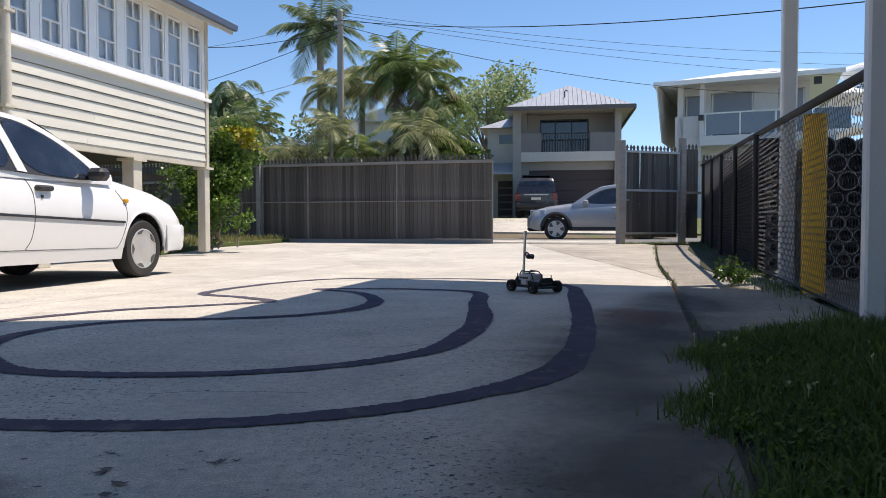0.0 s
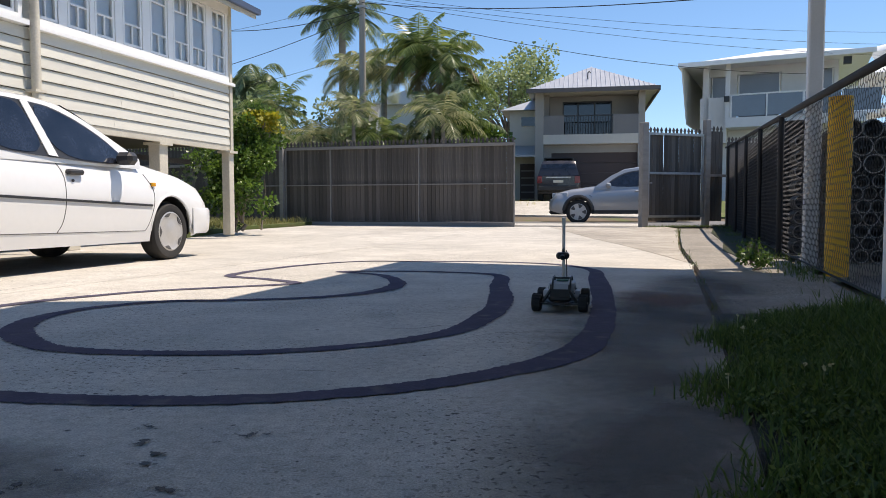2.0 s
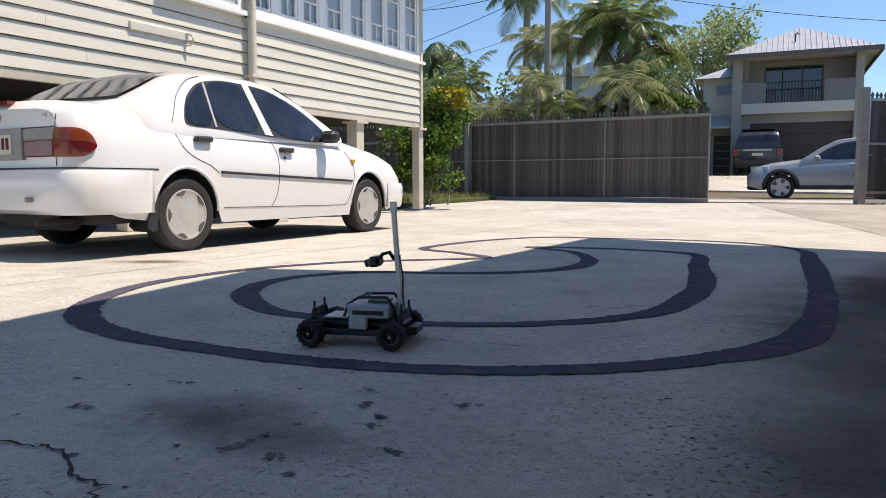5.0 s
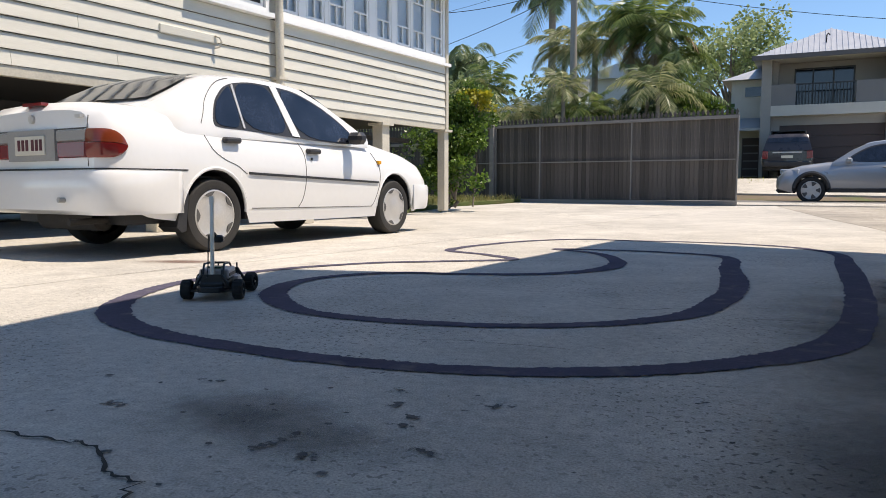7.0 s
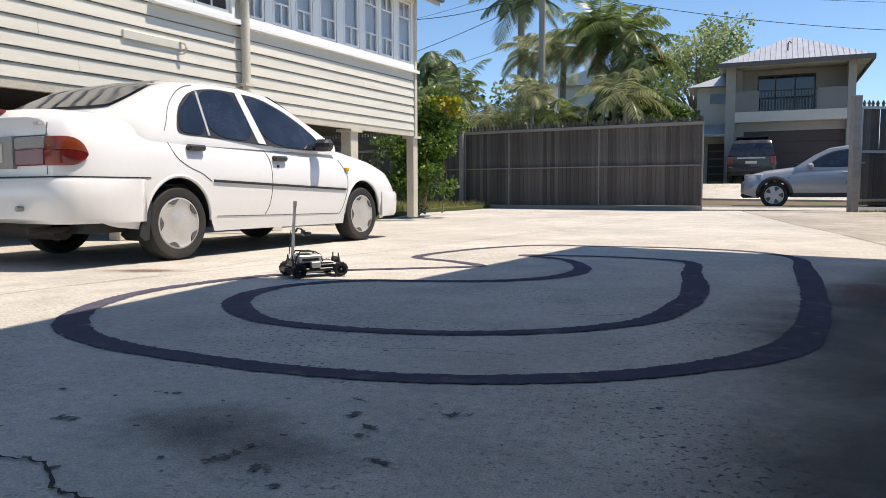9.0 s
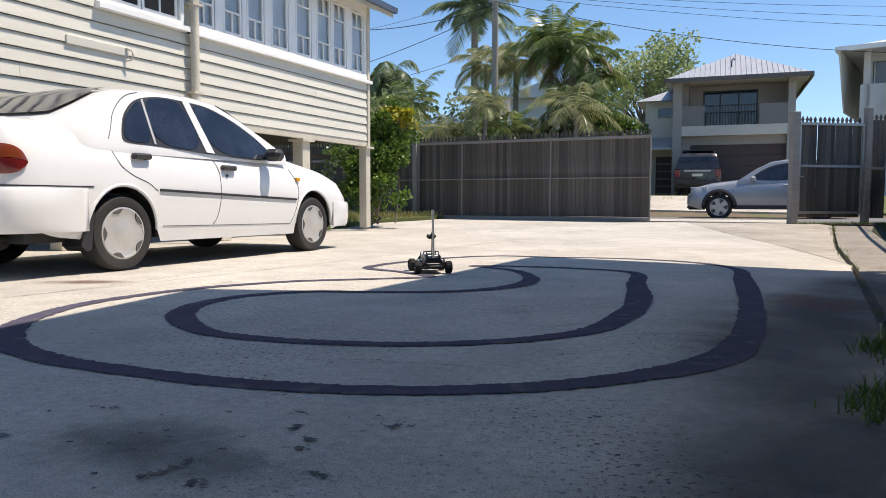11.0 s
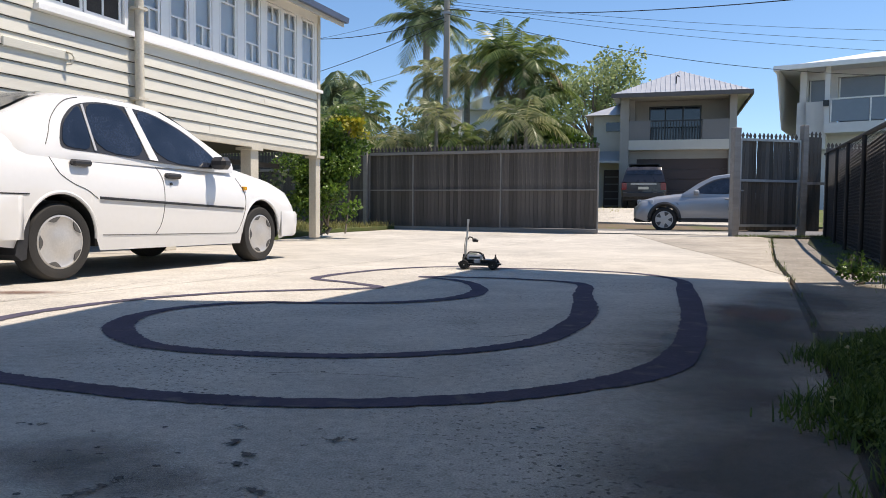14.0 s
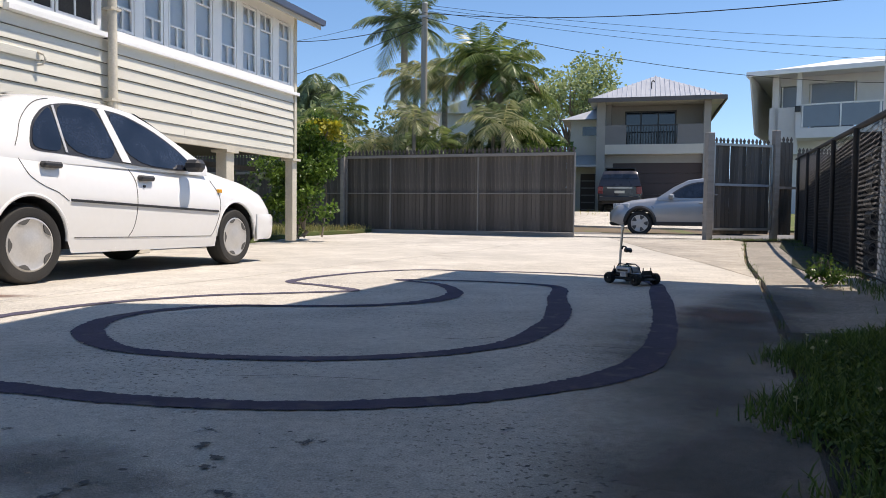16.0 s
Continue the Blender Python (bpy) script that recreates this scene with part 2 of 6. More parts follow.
# ---------------------------------------------------------------- mesh helpers
def thing(name, m, label, category, group="", kind=""):
    ob = new(name)
    ob.empty_display_size = 0.1
    ob.matrix_world = m
    return tagged(ob, label, category, group, kind)


def link(name, me, material, parent=None, label="", smooth=False):
    if smooth:
        me.shade_smooth()
        me.set_sharp_from_angle(angle=radians(38))
    if material and not me.materials:
        me.materials.append(material)
    ob = new(name, me)
    if parent:
        ob.parent = parent
    return tagged(ob, label)


def part(name, bm, material, parent=None, label="", smooth=False, bevel=0.0):
    if bevel:
        bmesh.ops.bevel(bm, geom=bm.edges[:], offset=bevel, segments=1, affect="EDGES", clamp_overlap=True)
    bmesh.ops.recalc_face_normals(bm, faces=bm.faces[:])
    me = bpy.data.meshes.new(name)
    bm.to_mesh(me)
    bm.free()
    return link(name, me, material, parent, label, smooth)


def soup(name, verts, faces, material, parent=None, label="", smooth=False):
    me = bpy.data.meshes.new(name)
    me.from_pydata([tuple(v) for v in verts], [], [tuple(f) for f in faces])
    return link(name, me, material, parent, label, smooth)


def box(x0, x1, y0, y1, z0, z1, bm=None, m=None):
    bm = bm or bmesh.new()
    mm = Matrix.Translation(((x0 + x1) / 2, (y0 + y1) / 2, (z0 + z1) / 2)) @ Matrix.Diagonal((x1 - x0, y1 - y0, z1 - z0, 1))
    bmesh.ops.create_cube(bm, size=1, matrix=(m @ mm) if m else mm)
    return bm


def rod(p0, p1, r0, r1=None, seg=10, bm=None):
    bm = bm or bmesh.new()
    p0, p1 = Vector(p0), Vector(p1)
    d = p1 - p0
    mm = Matrix.Translation((p0 + p1) / 2) @ d.to_track_quat("Z", "Y").to_matrix().to_4x4()
    bmesh.ops.create_cone(bm, cap_ends=True, segments=seg, radius1=r0, radius2=r0 if r1 is None else r1, depth=d.length, matrix=mm)
    return bm


def prism(pts, axis, a, b, bm=None):
    """A polygon, given in the two other axes, pushed along an axis from a to b."""
    bm = bm or bmesh.new()
    put = {"x": lambda p, q: (q, *p), "y": lambda p, q: (p[0], q, p[1]), "z": lambda p, q: (*p, q)}[axis]
    lo, hi = [bm.verts.new(put(p, a)) for p in pts], [bm.verts.new(put(p, b)) for p in pts]
    bm.faces.new(lo)
    bm.faces.new(hi[::-1])
    for i in range(len(pts)):
        j = (i + 1) % len(pts)
        bm.faces.new((lo[j], lo[i], hi[i], hi[j]))
    return bm


def lathe(prof, seg=24, bm=None, axis="y", m=None):
    """Profile of (radius, offset) turned round an axis."""
    bm = bm or bmesh.new()
    rings = []
    for r, o in prof:
        ring = []
        for k in range(seg):
            a = 2 * math.pi * k / seg
            c, s = r * math.cos(a), r * math.sin(a)
            p = Vector((c, o, s)) if axis == "y" else Vector((c, s, o))
            ring.append(bm.verts.new(m @ p if m else p))
        rings.append(ring)
    for a, b in zip(rings, rings[1:]):
        for k in range(seg):
            j = (k + 1) % seg
            bm.faces.new((a[k], a[j], b[j], b[k]))
    return bm


def hose(pts, r, seg=6, r1=None):
    """A tube along points."""
    pts = [Vector(p) for p in pts]
    bm = bmesh.new()
    rings = []
    for i, p in enumerate(pts):
        d = (pts[min(i + 1, len(pts) - 1)] - pts[max(i - 1, 0)]).normalized()
        q = d.to_track_quat("Z", "Y")
        rr = r if r1 is None else r + (r1 - r) * i / (len(pts) - 1)
        rings.append([bm.verts.new(p + q @ Vector((rr * math.cos(2 * math.pi * k / seg), rr * math.sin(2 * math.pi * k / seg), 0))) for k in range(seg)])
    for a, b in zip(rings, rings[1:]):
        for k in range(seg):
            j = (k + 1) % seg
            bm.faces.new((a[k], a[j], b[j], b[k]))
    bm.faces.new(rings[0][::-1])
    bm.faces.new(rings[-1])
    return bm


def smooth_loop(pts, steps=6, closed=True):
    """Catmull-Rom through points in the plane."""
    n, out = len(pts), []
    for i in range(n if closed else n - 1):
        p = [np.array(pts[(i + k) % n] if closed else pts[min(max(i + k, 0), n - 1)], float) for k in (-1, 0, 1, 2)]
        for s in range(steps):
            t = s / steps
            out.append(0.5 * (2 * p[1] + (p[2] - p[0]) * t + (2 * p[0] - 5 * p[1] + 4 * p[2] - p[3]) * t * t + (3 * p[1] - p[0] - 3 * p[2] + p[3]) * t**3))
    if not closed:
        out.append(np.array(pts[-1], float))
    return out


def gz(y):
    """Height of the ground along the drive."""
    if y < 12:
        return 0.0
    return min((y - 12) * 0.015, 0.10) + max(0.0, min((y - 25) * 0.15, 0.68))


# ---------------------------------------------------------------- ground
def ground_sheet(name, polys, material, lift, label, category, parent=None, kind="structure", top=0.0):
    """Flat pieces that follow the slope; each polygon is cut along y so that it bends with the ground."""
    bm = bmesh.new()
    for poly in polys:
        bm.faces.new([bm.verts.new((*p, 0)) for p in poly])
    for y in (12, 18.6, 25, 29.5):
        bmesh.ops.bisect_plane(bm, geom=bm.verts[:] + bm.edges[:] + bm.faces[:], plane_co=(0, y, 0), plane_no=(0, 1, 0))
    for v in bm.verts:
        v.co.z = gz(v.co.y) + lift
    if top:
        ret = bmesh.ops.extrude_face_region(bm, geom=bm.faces[:])
        for v in ret["geom"]:
            if isinstance(v, bmesh.types.BMVert):
                v.co.z += top
    ob = part(name, bm, material, parent)
    return tagged(ob, label, category, "", kind) if label else ob


ground_sheet("ground", [[(-400, -150), (400, -150), (400, 600), (-400, 600)]], M["earth"], -0.06, "bare earth ground under the yard and street", "ground")
ground_sheet("road", [[(-80, 20.6), (80, 14.5), (80, 20.5), (-80, 26.6)]], M["asphalt"], -0.03, "grey asphalt street beyond the gate", "road")
driveway = tagged(new("driveway"), "sunlit pale concrete driveway, stained and cracked", "driveway", "", "structure")
J = 0.006
JOINT = [(-3.9, 0.5), (-3.15, 3.58), (-2.82, 4.3), (-2.16, 5.95), (-1.6, 7.55), (1.6, 17.2)]
SEAM = [(0.35, 0.4), (0.73, 1.43), (1.46, 3.61), (2.39, 6.47), (3.34, 9.61), (5.53, 16.1)]
ground_sheet("slab", [[(-9, -5)] + [(-4.9, -5)] + [(x - J, y) for x, y in JOINT] + [(1.6, 18.3), (-3.0, 18.6), (-3.3, 17.44), (-4.1, 15.7), (-4.3, 12.7), (-9, 12.7)]], M["concrete"], -0.12, "", "", driveway, top=0.12)
CR = [(2.5, 6.72), (2.73, 10.35), (2.77, 15.1), (2.79, 17.2)]
ground_sheet("slab", [[(-4.9 + 2 * J, -5), (0.0, -5)] + [(x - J, y) for x, y in SEAM[:4]] + [(x - 0.003, y) for x, y in CR] + [(1.61, 17.2)] + [(x + J, y) for x, y in JOINT[::-1]]], M["concrete"], -0.12, "", "", driveway, top=0.12)
ground_sheet("slab", [[(x - 0.07, y) for x, y in CR[::-1]] + [(x - J, y) for x, y in SEAM[3:]] + [(5.5, 17.2)]], M["worn_concrete"], -0.124, "", "", driveway, top=0.12)
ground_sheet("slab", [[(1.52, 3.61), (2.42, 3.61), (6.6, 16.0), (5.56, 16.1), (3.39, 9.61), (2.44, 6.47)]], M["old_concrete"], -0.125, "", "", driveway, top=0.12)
ground_sheet("slab", [[(-2.2, 18.62), (5.2, 17.22), (5.5, 19.0), (-2.0, 20.4)]], M["concrete"], -0.12, "", "", driveway, top=0.122)
ground_sheet("slab", [[(1.5, 26.2), (9.6, 25.4), (9.3, 32.2), (5.0, 33.2)]], M["concrete"], -0.12, "", "", driveway, top=0.122)
ground_sheet("verge", [[(-9, 12.75), (-4.32, 12.75), (-4.12, 15.75), (-3.32, 17.5), (-3.02, 18.65), (-9, 19.5)]], M["verge"], -0.02, "patchy grass strip with a concrete edge below the house", "grass", top=0.10)
ground_sheet("lawn", [[(-30, 27.4), (1.4, 26.3), (4.8, 33.0), (-30, 33)]], M["verge"], -0.02, "far lawn under the palms", "grass", top=0.03)
ground_sheet("lawn", [[(9.7, 25.5), (40, 24.0), (40, 60), (9.4, 60)]], M["verge"], -0.02, "far lawn beside the houses", "grass", top=0.03)
# bed under the roof: its ground colour already carries the shade
ground_sheet("garden_bed", [[(0.36, 0.2), (0.75, 1.43), (1.48, 3.58), (2.4, 3.58), (9, 3.4), (9, -4), (0.1, -4)]], M["bed"], -0.03, "rough grass bed beside the concrete, its ground darkened for shade", "grass", top=0.03)


def band(name, pts, label, wob=0.007, z=0.004):
    """A painted band, feathered and uneven at its edges."""
    rr = random.Random(5)
    n, vs, fs = len(pts), [], []
    for i, p in enumerate(pts):
        d = (pts[(i + 1) % n] - pts[i - 1])[:2]
        d /= np.linalg.norm(d) + 1e-9
        w, nrm = p[2] / 2, np.array((-d[1], d[0]))
        a, b = p[:2] + nrm * (w + rr.uniform(-wob, wob)), p[:2] - nrm * (w + rr.uniform(-wob, wob))
        vs += [(a[0], a[1], gz(a[1]) + z), (b[0], b[1], gz(b[1]) + z)]
    for i in range(n):
        j = (i + 1) % n
        fs.append((2 * i, 2 * i + 1, 2 * j + 1, 2 * j))
    return tagged(soup(name, vs, fs, M["line"]), label, "track line", "track lines on the drive")


# centre lines with their widths
OUTER = [(-1.61, 5.78, 0.09), (-1.24, 6.69, 0.09), (-0.7, 7.2, 0.08), (-0.1, 7.16, 0.08), (0.59, 7.1, 0.08), (1.18, 6.77, 0.09), (1.40, 6.15, 0.10), (1.27, 5.37, 0.13), (1.12, 4.60, 0.14),
         (0.99, 3.99, 0.13), (0.89, 3.58, 0.13), (0.75, 3.08, 0.13), (0.61, 2.71, 0.15), (0.51, 2.54, 0.15), (0.38, 2.39, 0.14), (0.24, 2.28, 0.12), (0.12, 2.19, 0.115), (-0.06, 2.09, 0.11),
         (-0.23, 2.03, 0.105), (-0.45, 1.97, 0.10), (-0.68, 1.95, 0.10), (-0.88, 1.96, 0.105), (-1.09, 1.98, 0.105), (-1.30, 2.03, 0.105), (-1.50, 2.08, 0.105), (-1.67, 2.13, 0.11), (-1.84, 2.20, 0.115),
         (-2.04, 2.32, 0.125), (-2.21, 2.47, 0.14), (-2.35, 2.66, 0.13), (-2.46, 2.90, 0.11), (-2.53, 3.22, 0.10), (-2.53, 3.50, 0.095), (-2.46, 3.76, 0.09), (-2.36, 4.02, 0.09), (-2.2, 4.28, 0.09),
         (-1.82, 4.66, 0.085), (-1.29, 4.92, 0.085), (-0.97, 5.12, 0.10), (-1.24, 5.42, 0.09)]
INNER = [(-0.76, 6.05, 0.08), (-0.39, 5.71, 0.09), (-0.23, 5.11, 0.12), (-0.32, 4.64, 0.13), (-0.65, 4.31, 0.09), (-1.11, 4.18, 0.08), (-1.53, 4.13, 0.08), (-1.84, 3.86, 0.09), (-1.93, 3.55, 0.11),
         (-1.90, 3.32, 0.13), (-1.82, 3.12, 0.14), (-1.69, 2.94, 0.13), (-1.53, 2.78, 0.105), (-1.39, 2.70, 0.095), (-1.15, 2.64, 0.09), (-0.90, 2.62, 0.085), (-0.60, 2.64, 0.085), (-0.28, 2.75, 0.09),
         (-0.06, 2.89, 0.10), (0.13, 3.10, 0.12), (0.26, 3.42, 0.14), (0.37, 3.82, 0.14), (0.43, 4.23, 0.15), (0.48, 4.89, 0.13), (0.53, 5.70, 0.11), (0.05, 6.0, 0.08), (-0.41, 6.07, 0.08)]
band("track_line", smooth_loop(OUTER, 12), "wide dark violet-grey band of the outer track painted on concrete")
band("track_line", smooth_loop(INNER, 14), "dark violet-grey band of the inner track painted on concrete")


def blot_mat(name, col, scale, strength, edge=0.5, start=1.5, ragged=2.4):
    """A stain that thins out towards its uneven rim."""
    m = bpy.data.materials.new(name)
    m.use_nodes = True
    nt = m.node_tree
    b = nt.nodes["Principled BSDF"]
    b.inputs["Base Color"].default_value, b.inputs["Roughness"].default_value = (*col, 1), 0.8
    tc = nt.nodes.new("ShaderNodeTexCoord")
    mp = nt.nodes.new("ShaderNodeMapping")
    mp.inputs["Location"].default_value, mp.inputs["Scale"].default_value = (-1, -1, 0), (2, 2, 0)
    nt.links.new(tc.outputs["Generated"], mp.inputs[0])
    g = nt.nodes.new("ShaderNodeTexGradient")
    g.gradient_type = "SPHERICAL"
    nt.links.new(mp.outputs[0], g.inputs[0])
    n = nt.nodes.new("ShaderNodeTexNoise")
    n.noise_dimensions = "4D"
    n.inputs["Scale"].default_value, n.inputs["Detail"].default_value = scale, 6.0
    nt.links.new(tc.outputs["Object"], n.inputs["Vector"])
    each = nt.nodes.new("ShaderNodeObjectInfo")
    seed = nt.nodes.new("ShaderNodeMath")
    seed.operation, seed.inputs[1].default_value = "MULTIPLY", 40.0
    nt.links.new(each.outputs["Random"], seed.inputs[0])
    nt.links.new(seed.outputs[0], n.inputs["W"])
    add = nt.nodes.new("ShaderNodeMath")
    add.operation = "MULTIPLY_ADD"
    nt.links.new(n.outputs["Fac"], add.inputs[0])
    add.inputs[1].default_value = ragged
    nt.links.new(g.outputs["Fac"], add.inputs[2])
    r = nt.nodes.new("ShaderNodeMapRange")
    nt.links.new(add.outputs[0], r.inputs[0])
    for i, q in enumerate((start, start + edge, 0.0, strength)):
        r.inputs[i + 1].default_value = q
    fall = nt.nodes.new("ShaderNodeMapRange")
    nt.links.new(g.outputs["Fac"], fall.inputs[0])
    fall.inputs[2].default_value = 0.72
    fall.interpolation_type = "SMOOTHSTEP"
    mul = nt.nodes.new("ShaderNodeMath")
    mul.operation = "MULTIPLY"
    nt.links.new(r.outputs[0], mul.inputs[0])
    nt.links.new(fall.outputs[0], mul.inputs[1])
    nt.links.new(mul.outputs[0], b.inputs["Alpha"])
    return m


# the wide dark blot holds both mould and the dimmer light at the right
BLOT = {"oil": blot_mat("oil_blot", (0.07, 0.064, 0.06), 42.0, 1.0, 0.5, 2.75, 4.4), "grime_and_shade": blot_mat("grime_shade_blot", (0.07, 0.062, 0.056), 2.6, 0.62, 1.3, 0.9),
        "grease": blot_mat("grease_blot", (0.09, 0.085, 0.08), 7.0, 0.34, 1.0, 1.1),
        "rust": blot_mat("rust_blot", (0.16, 0.07, 0.045), 4.0, 0.6, 0.8, 1.2)}


def blot(kind, x, y, w, h, rz, label, z=0.003):
    me = bpy.data.meshes.new("stain")
    me.from_pydata([(-w / 2, -h / 2, 0), (w / 2, -h / 2, 0), (w / 2, h / 2, 0), (-w / 2, h / 2, 0)], [], [(0, 1, 2, 3)])
    o = link("stain", me, BLOT[kind])
    o.matrix_world = pose(x, y, z + gz(y), 0, 0, rz)
    return tagged(o, label, "stain", "stains on the drive")


rnd = random.Random(12)
for k in range(90):
    y = rnd.uniform(0.85, 2.4) if k < 70 else rnd.uniform(2.2, 3.6)
    x = rnd.uniform(-1.7, 0.15) if y < 2.2 else rnd.uniform(-2.0, 0.45)
    blot("oil", x, y, rnd.uniform(0.018, 0.05), rnd.uniform(0.012, 0.030), rnd.gauss(0, 25), "small dark pit in the concrete", 0.003 + k * 0.00001)
for x, y, w, h, a in ((-0.815, 1.27, 0.20, 0.055, 62), (-0.79, 1.33, 0.09, 0.05, 10), (-0.72, 1.22, 0.12, 0.07, 15), (-0.49, 1.30, 0.13, 0.07, -5), (-0.685, 1.70, 0.10, 0.10, 10), (-0.66, 1.585, 0.11, 0.09, 20),
                      (-0.59, 1.51, 0.10, 0.07, 10), (-0.59, 1.44, 0.11, 0.07, 0), (-0.79, 1.86, 0.10, 0.05, 5), (-1.33, 1.41, 0.13, 0.09, 15), (-0.41, 1.64, 0.15, 0.09, 10), (-1.22, 1.66, 0.14, 0.05, 0),
                      (-0.71, 1.14, 0.07, 0.05, 0), (-0.65, 1.14, 0.06, 0.04, 0)):
    blot("oil", x, y, w, h, a, "dark oil spill on the concrete", 0.0042)
blot("grease", -1.02, 1.46, 0.75, 0.50, 10, "broad grey oil stain on the concrete", 0.0025)
blot("grease", -0.80, 1.34, 0.8, 0.42, -15, "broad grey oil stain on the concrete", 0.0027)
# right edge: mould, with the fall-off of light there painted in too
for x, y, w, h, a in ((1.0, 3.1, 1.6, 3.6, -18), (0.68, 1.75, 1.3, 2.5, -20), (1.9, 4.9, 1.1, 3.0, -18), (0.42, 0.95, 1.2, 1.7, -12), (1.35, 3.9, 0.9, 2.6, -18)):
    blot("grime_and_shade", x, y, w, h, a, "dark mould stain and painted shade along the edge of the concrete", 0.0018 + 0.0004 * x)
blot("rust", 1.35, 4.2, 0.8, 1.2, -10, "reddish rust stain on the concrete", 0.0034)
blot("rust", -3.2, 4.35, 0.9, 0.35, 10, "reddish rust stain behind the parked car", 0.0034)


def crack(pts, w, label):
    """A thin ragged crack."""
    rr = random.Random(len(pts))
    line = smooth_loop(pts, 7, False)
    vs, fs = [], []
    for i, p in enumerate(line):
        q = line[min(i + 1, len(line) - 1)] - line[max(i - 1, 0)]
        n = np.array((-q[1], q[0])) / (np.linalg.norm(q) + 1e-9)
        p = p + n * rr.gauss(0, 0.007)
        ww = w * rr.uniform(0.35, 1.2)
        for sg in (1, -1):
            a = p + n * ww * sg
            vs.append((a[0], a[1], gz(a[1]) + 0.0046))
    for i in range(len(line) - 1):
        fs.append((2 * i, 2 * i + 1, 2 * i + 3, 2 * i + 2))
    tagged(soup("crack", vs, fs, M["crack"]), label, "crack", "cracks in the drive")


crack([(-1.60, 1.22), (-1.44, 1.18), (-1.27, 1.16), (-1.15, 1.14), (-1.05, 1.05), (-0.96, 1.01), (-0.92, 0.92), (-0.80, 0.80), (-0.74, 0.66)], 0.005, "jagged dark crack in the concrete")
crack([(-0.22, 3.16), (-0.07, 3.15), (0.07, 3.23)], 0.003, "fine crack across the concrete")
crack([(0.29, 3.02), (0.48, 3.04), (0.64, 3.0), (0.8, 3.03)], 0.003, "fine crack across the concrete")
crack([(-0.9, 2.30), (-0.6, 2.34), (-0.3, 2.30)], 0.002, "fine crack across the concrete")
crack(CR, 0.006, "dark joint between two concrete slabs")
crack([(-3.1, 3.6), (-2.9, 4.3), (-2.75, 5.2)], 0.003, "fine crack across the concrete")


# ---------------------------------------------------------------- roof over the yard, out of view: it casts the large shade
def awning():
    z = 4.2
    off = sun_dir * (z / sun_dir.z)
    edge = [(-2.45, -6), (-2.40, 2.2), (-2.24, 4.15), (-1.19, 4.22), (-0.24, 7.22), (2.53, 6.03), (10, 2.8), (10, -6)]
    bm = prism([(x + off.x, y + off.y) for x, y in edge], "z", z, z + 0.14)
    a = thing("awning", Matrix(), "high steel roof over the yard carried on white posts", "roof", "", "structure")
    part("roof_sheet", bm, M["awning"], a)
    # added walls, never in view: they cut sky light from the right and behind
    b = thing("workshop", Matrix(), "unseen plain walls added to dim the right and back of the yard", "building", "", "structure")
    part("wall", box(2.75, 2.95, -4.6, 3.0, -0.05, 4.2), M["workshop"], b)
    part("wall", box(-1.2, 2.75, -4.6, -4.4, -0.05, 4.2), M["workshop"], b)
    return a


# pale warm underside, chosen to bounce light into the shade
M["awning"] = mat("cream_roof_sheet", (0.78, 0.70, 0.58), 0.6, var=0.05, bump=0.1)
# colour of the added walls, warm to tint the fill light
M["workshop"] = mat("shade_wall_cream", (0.34, 0.30, 0.25), 0.8, var=0.1, bump=0.2)
awning()


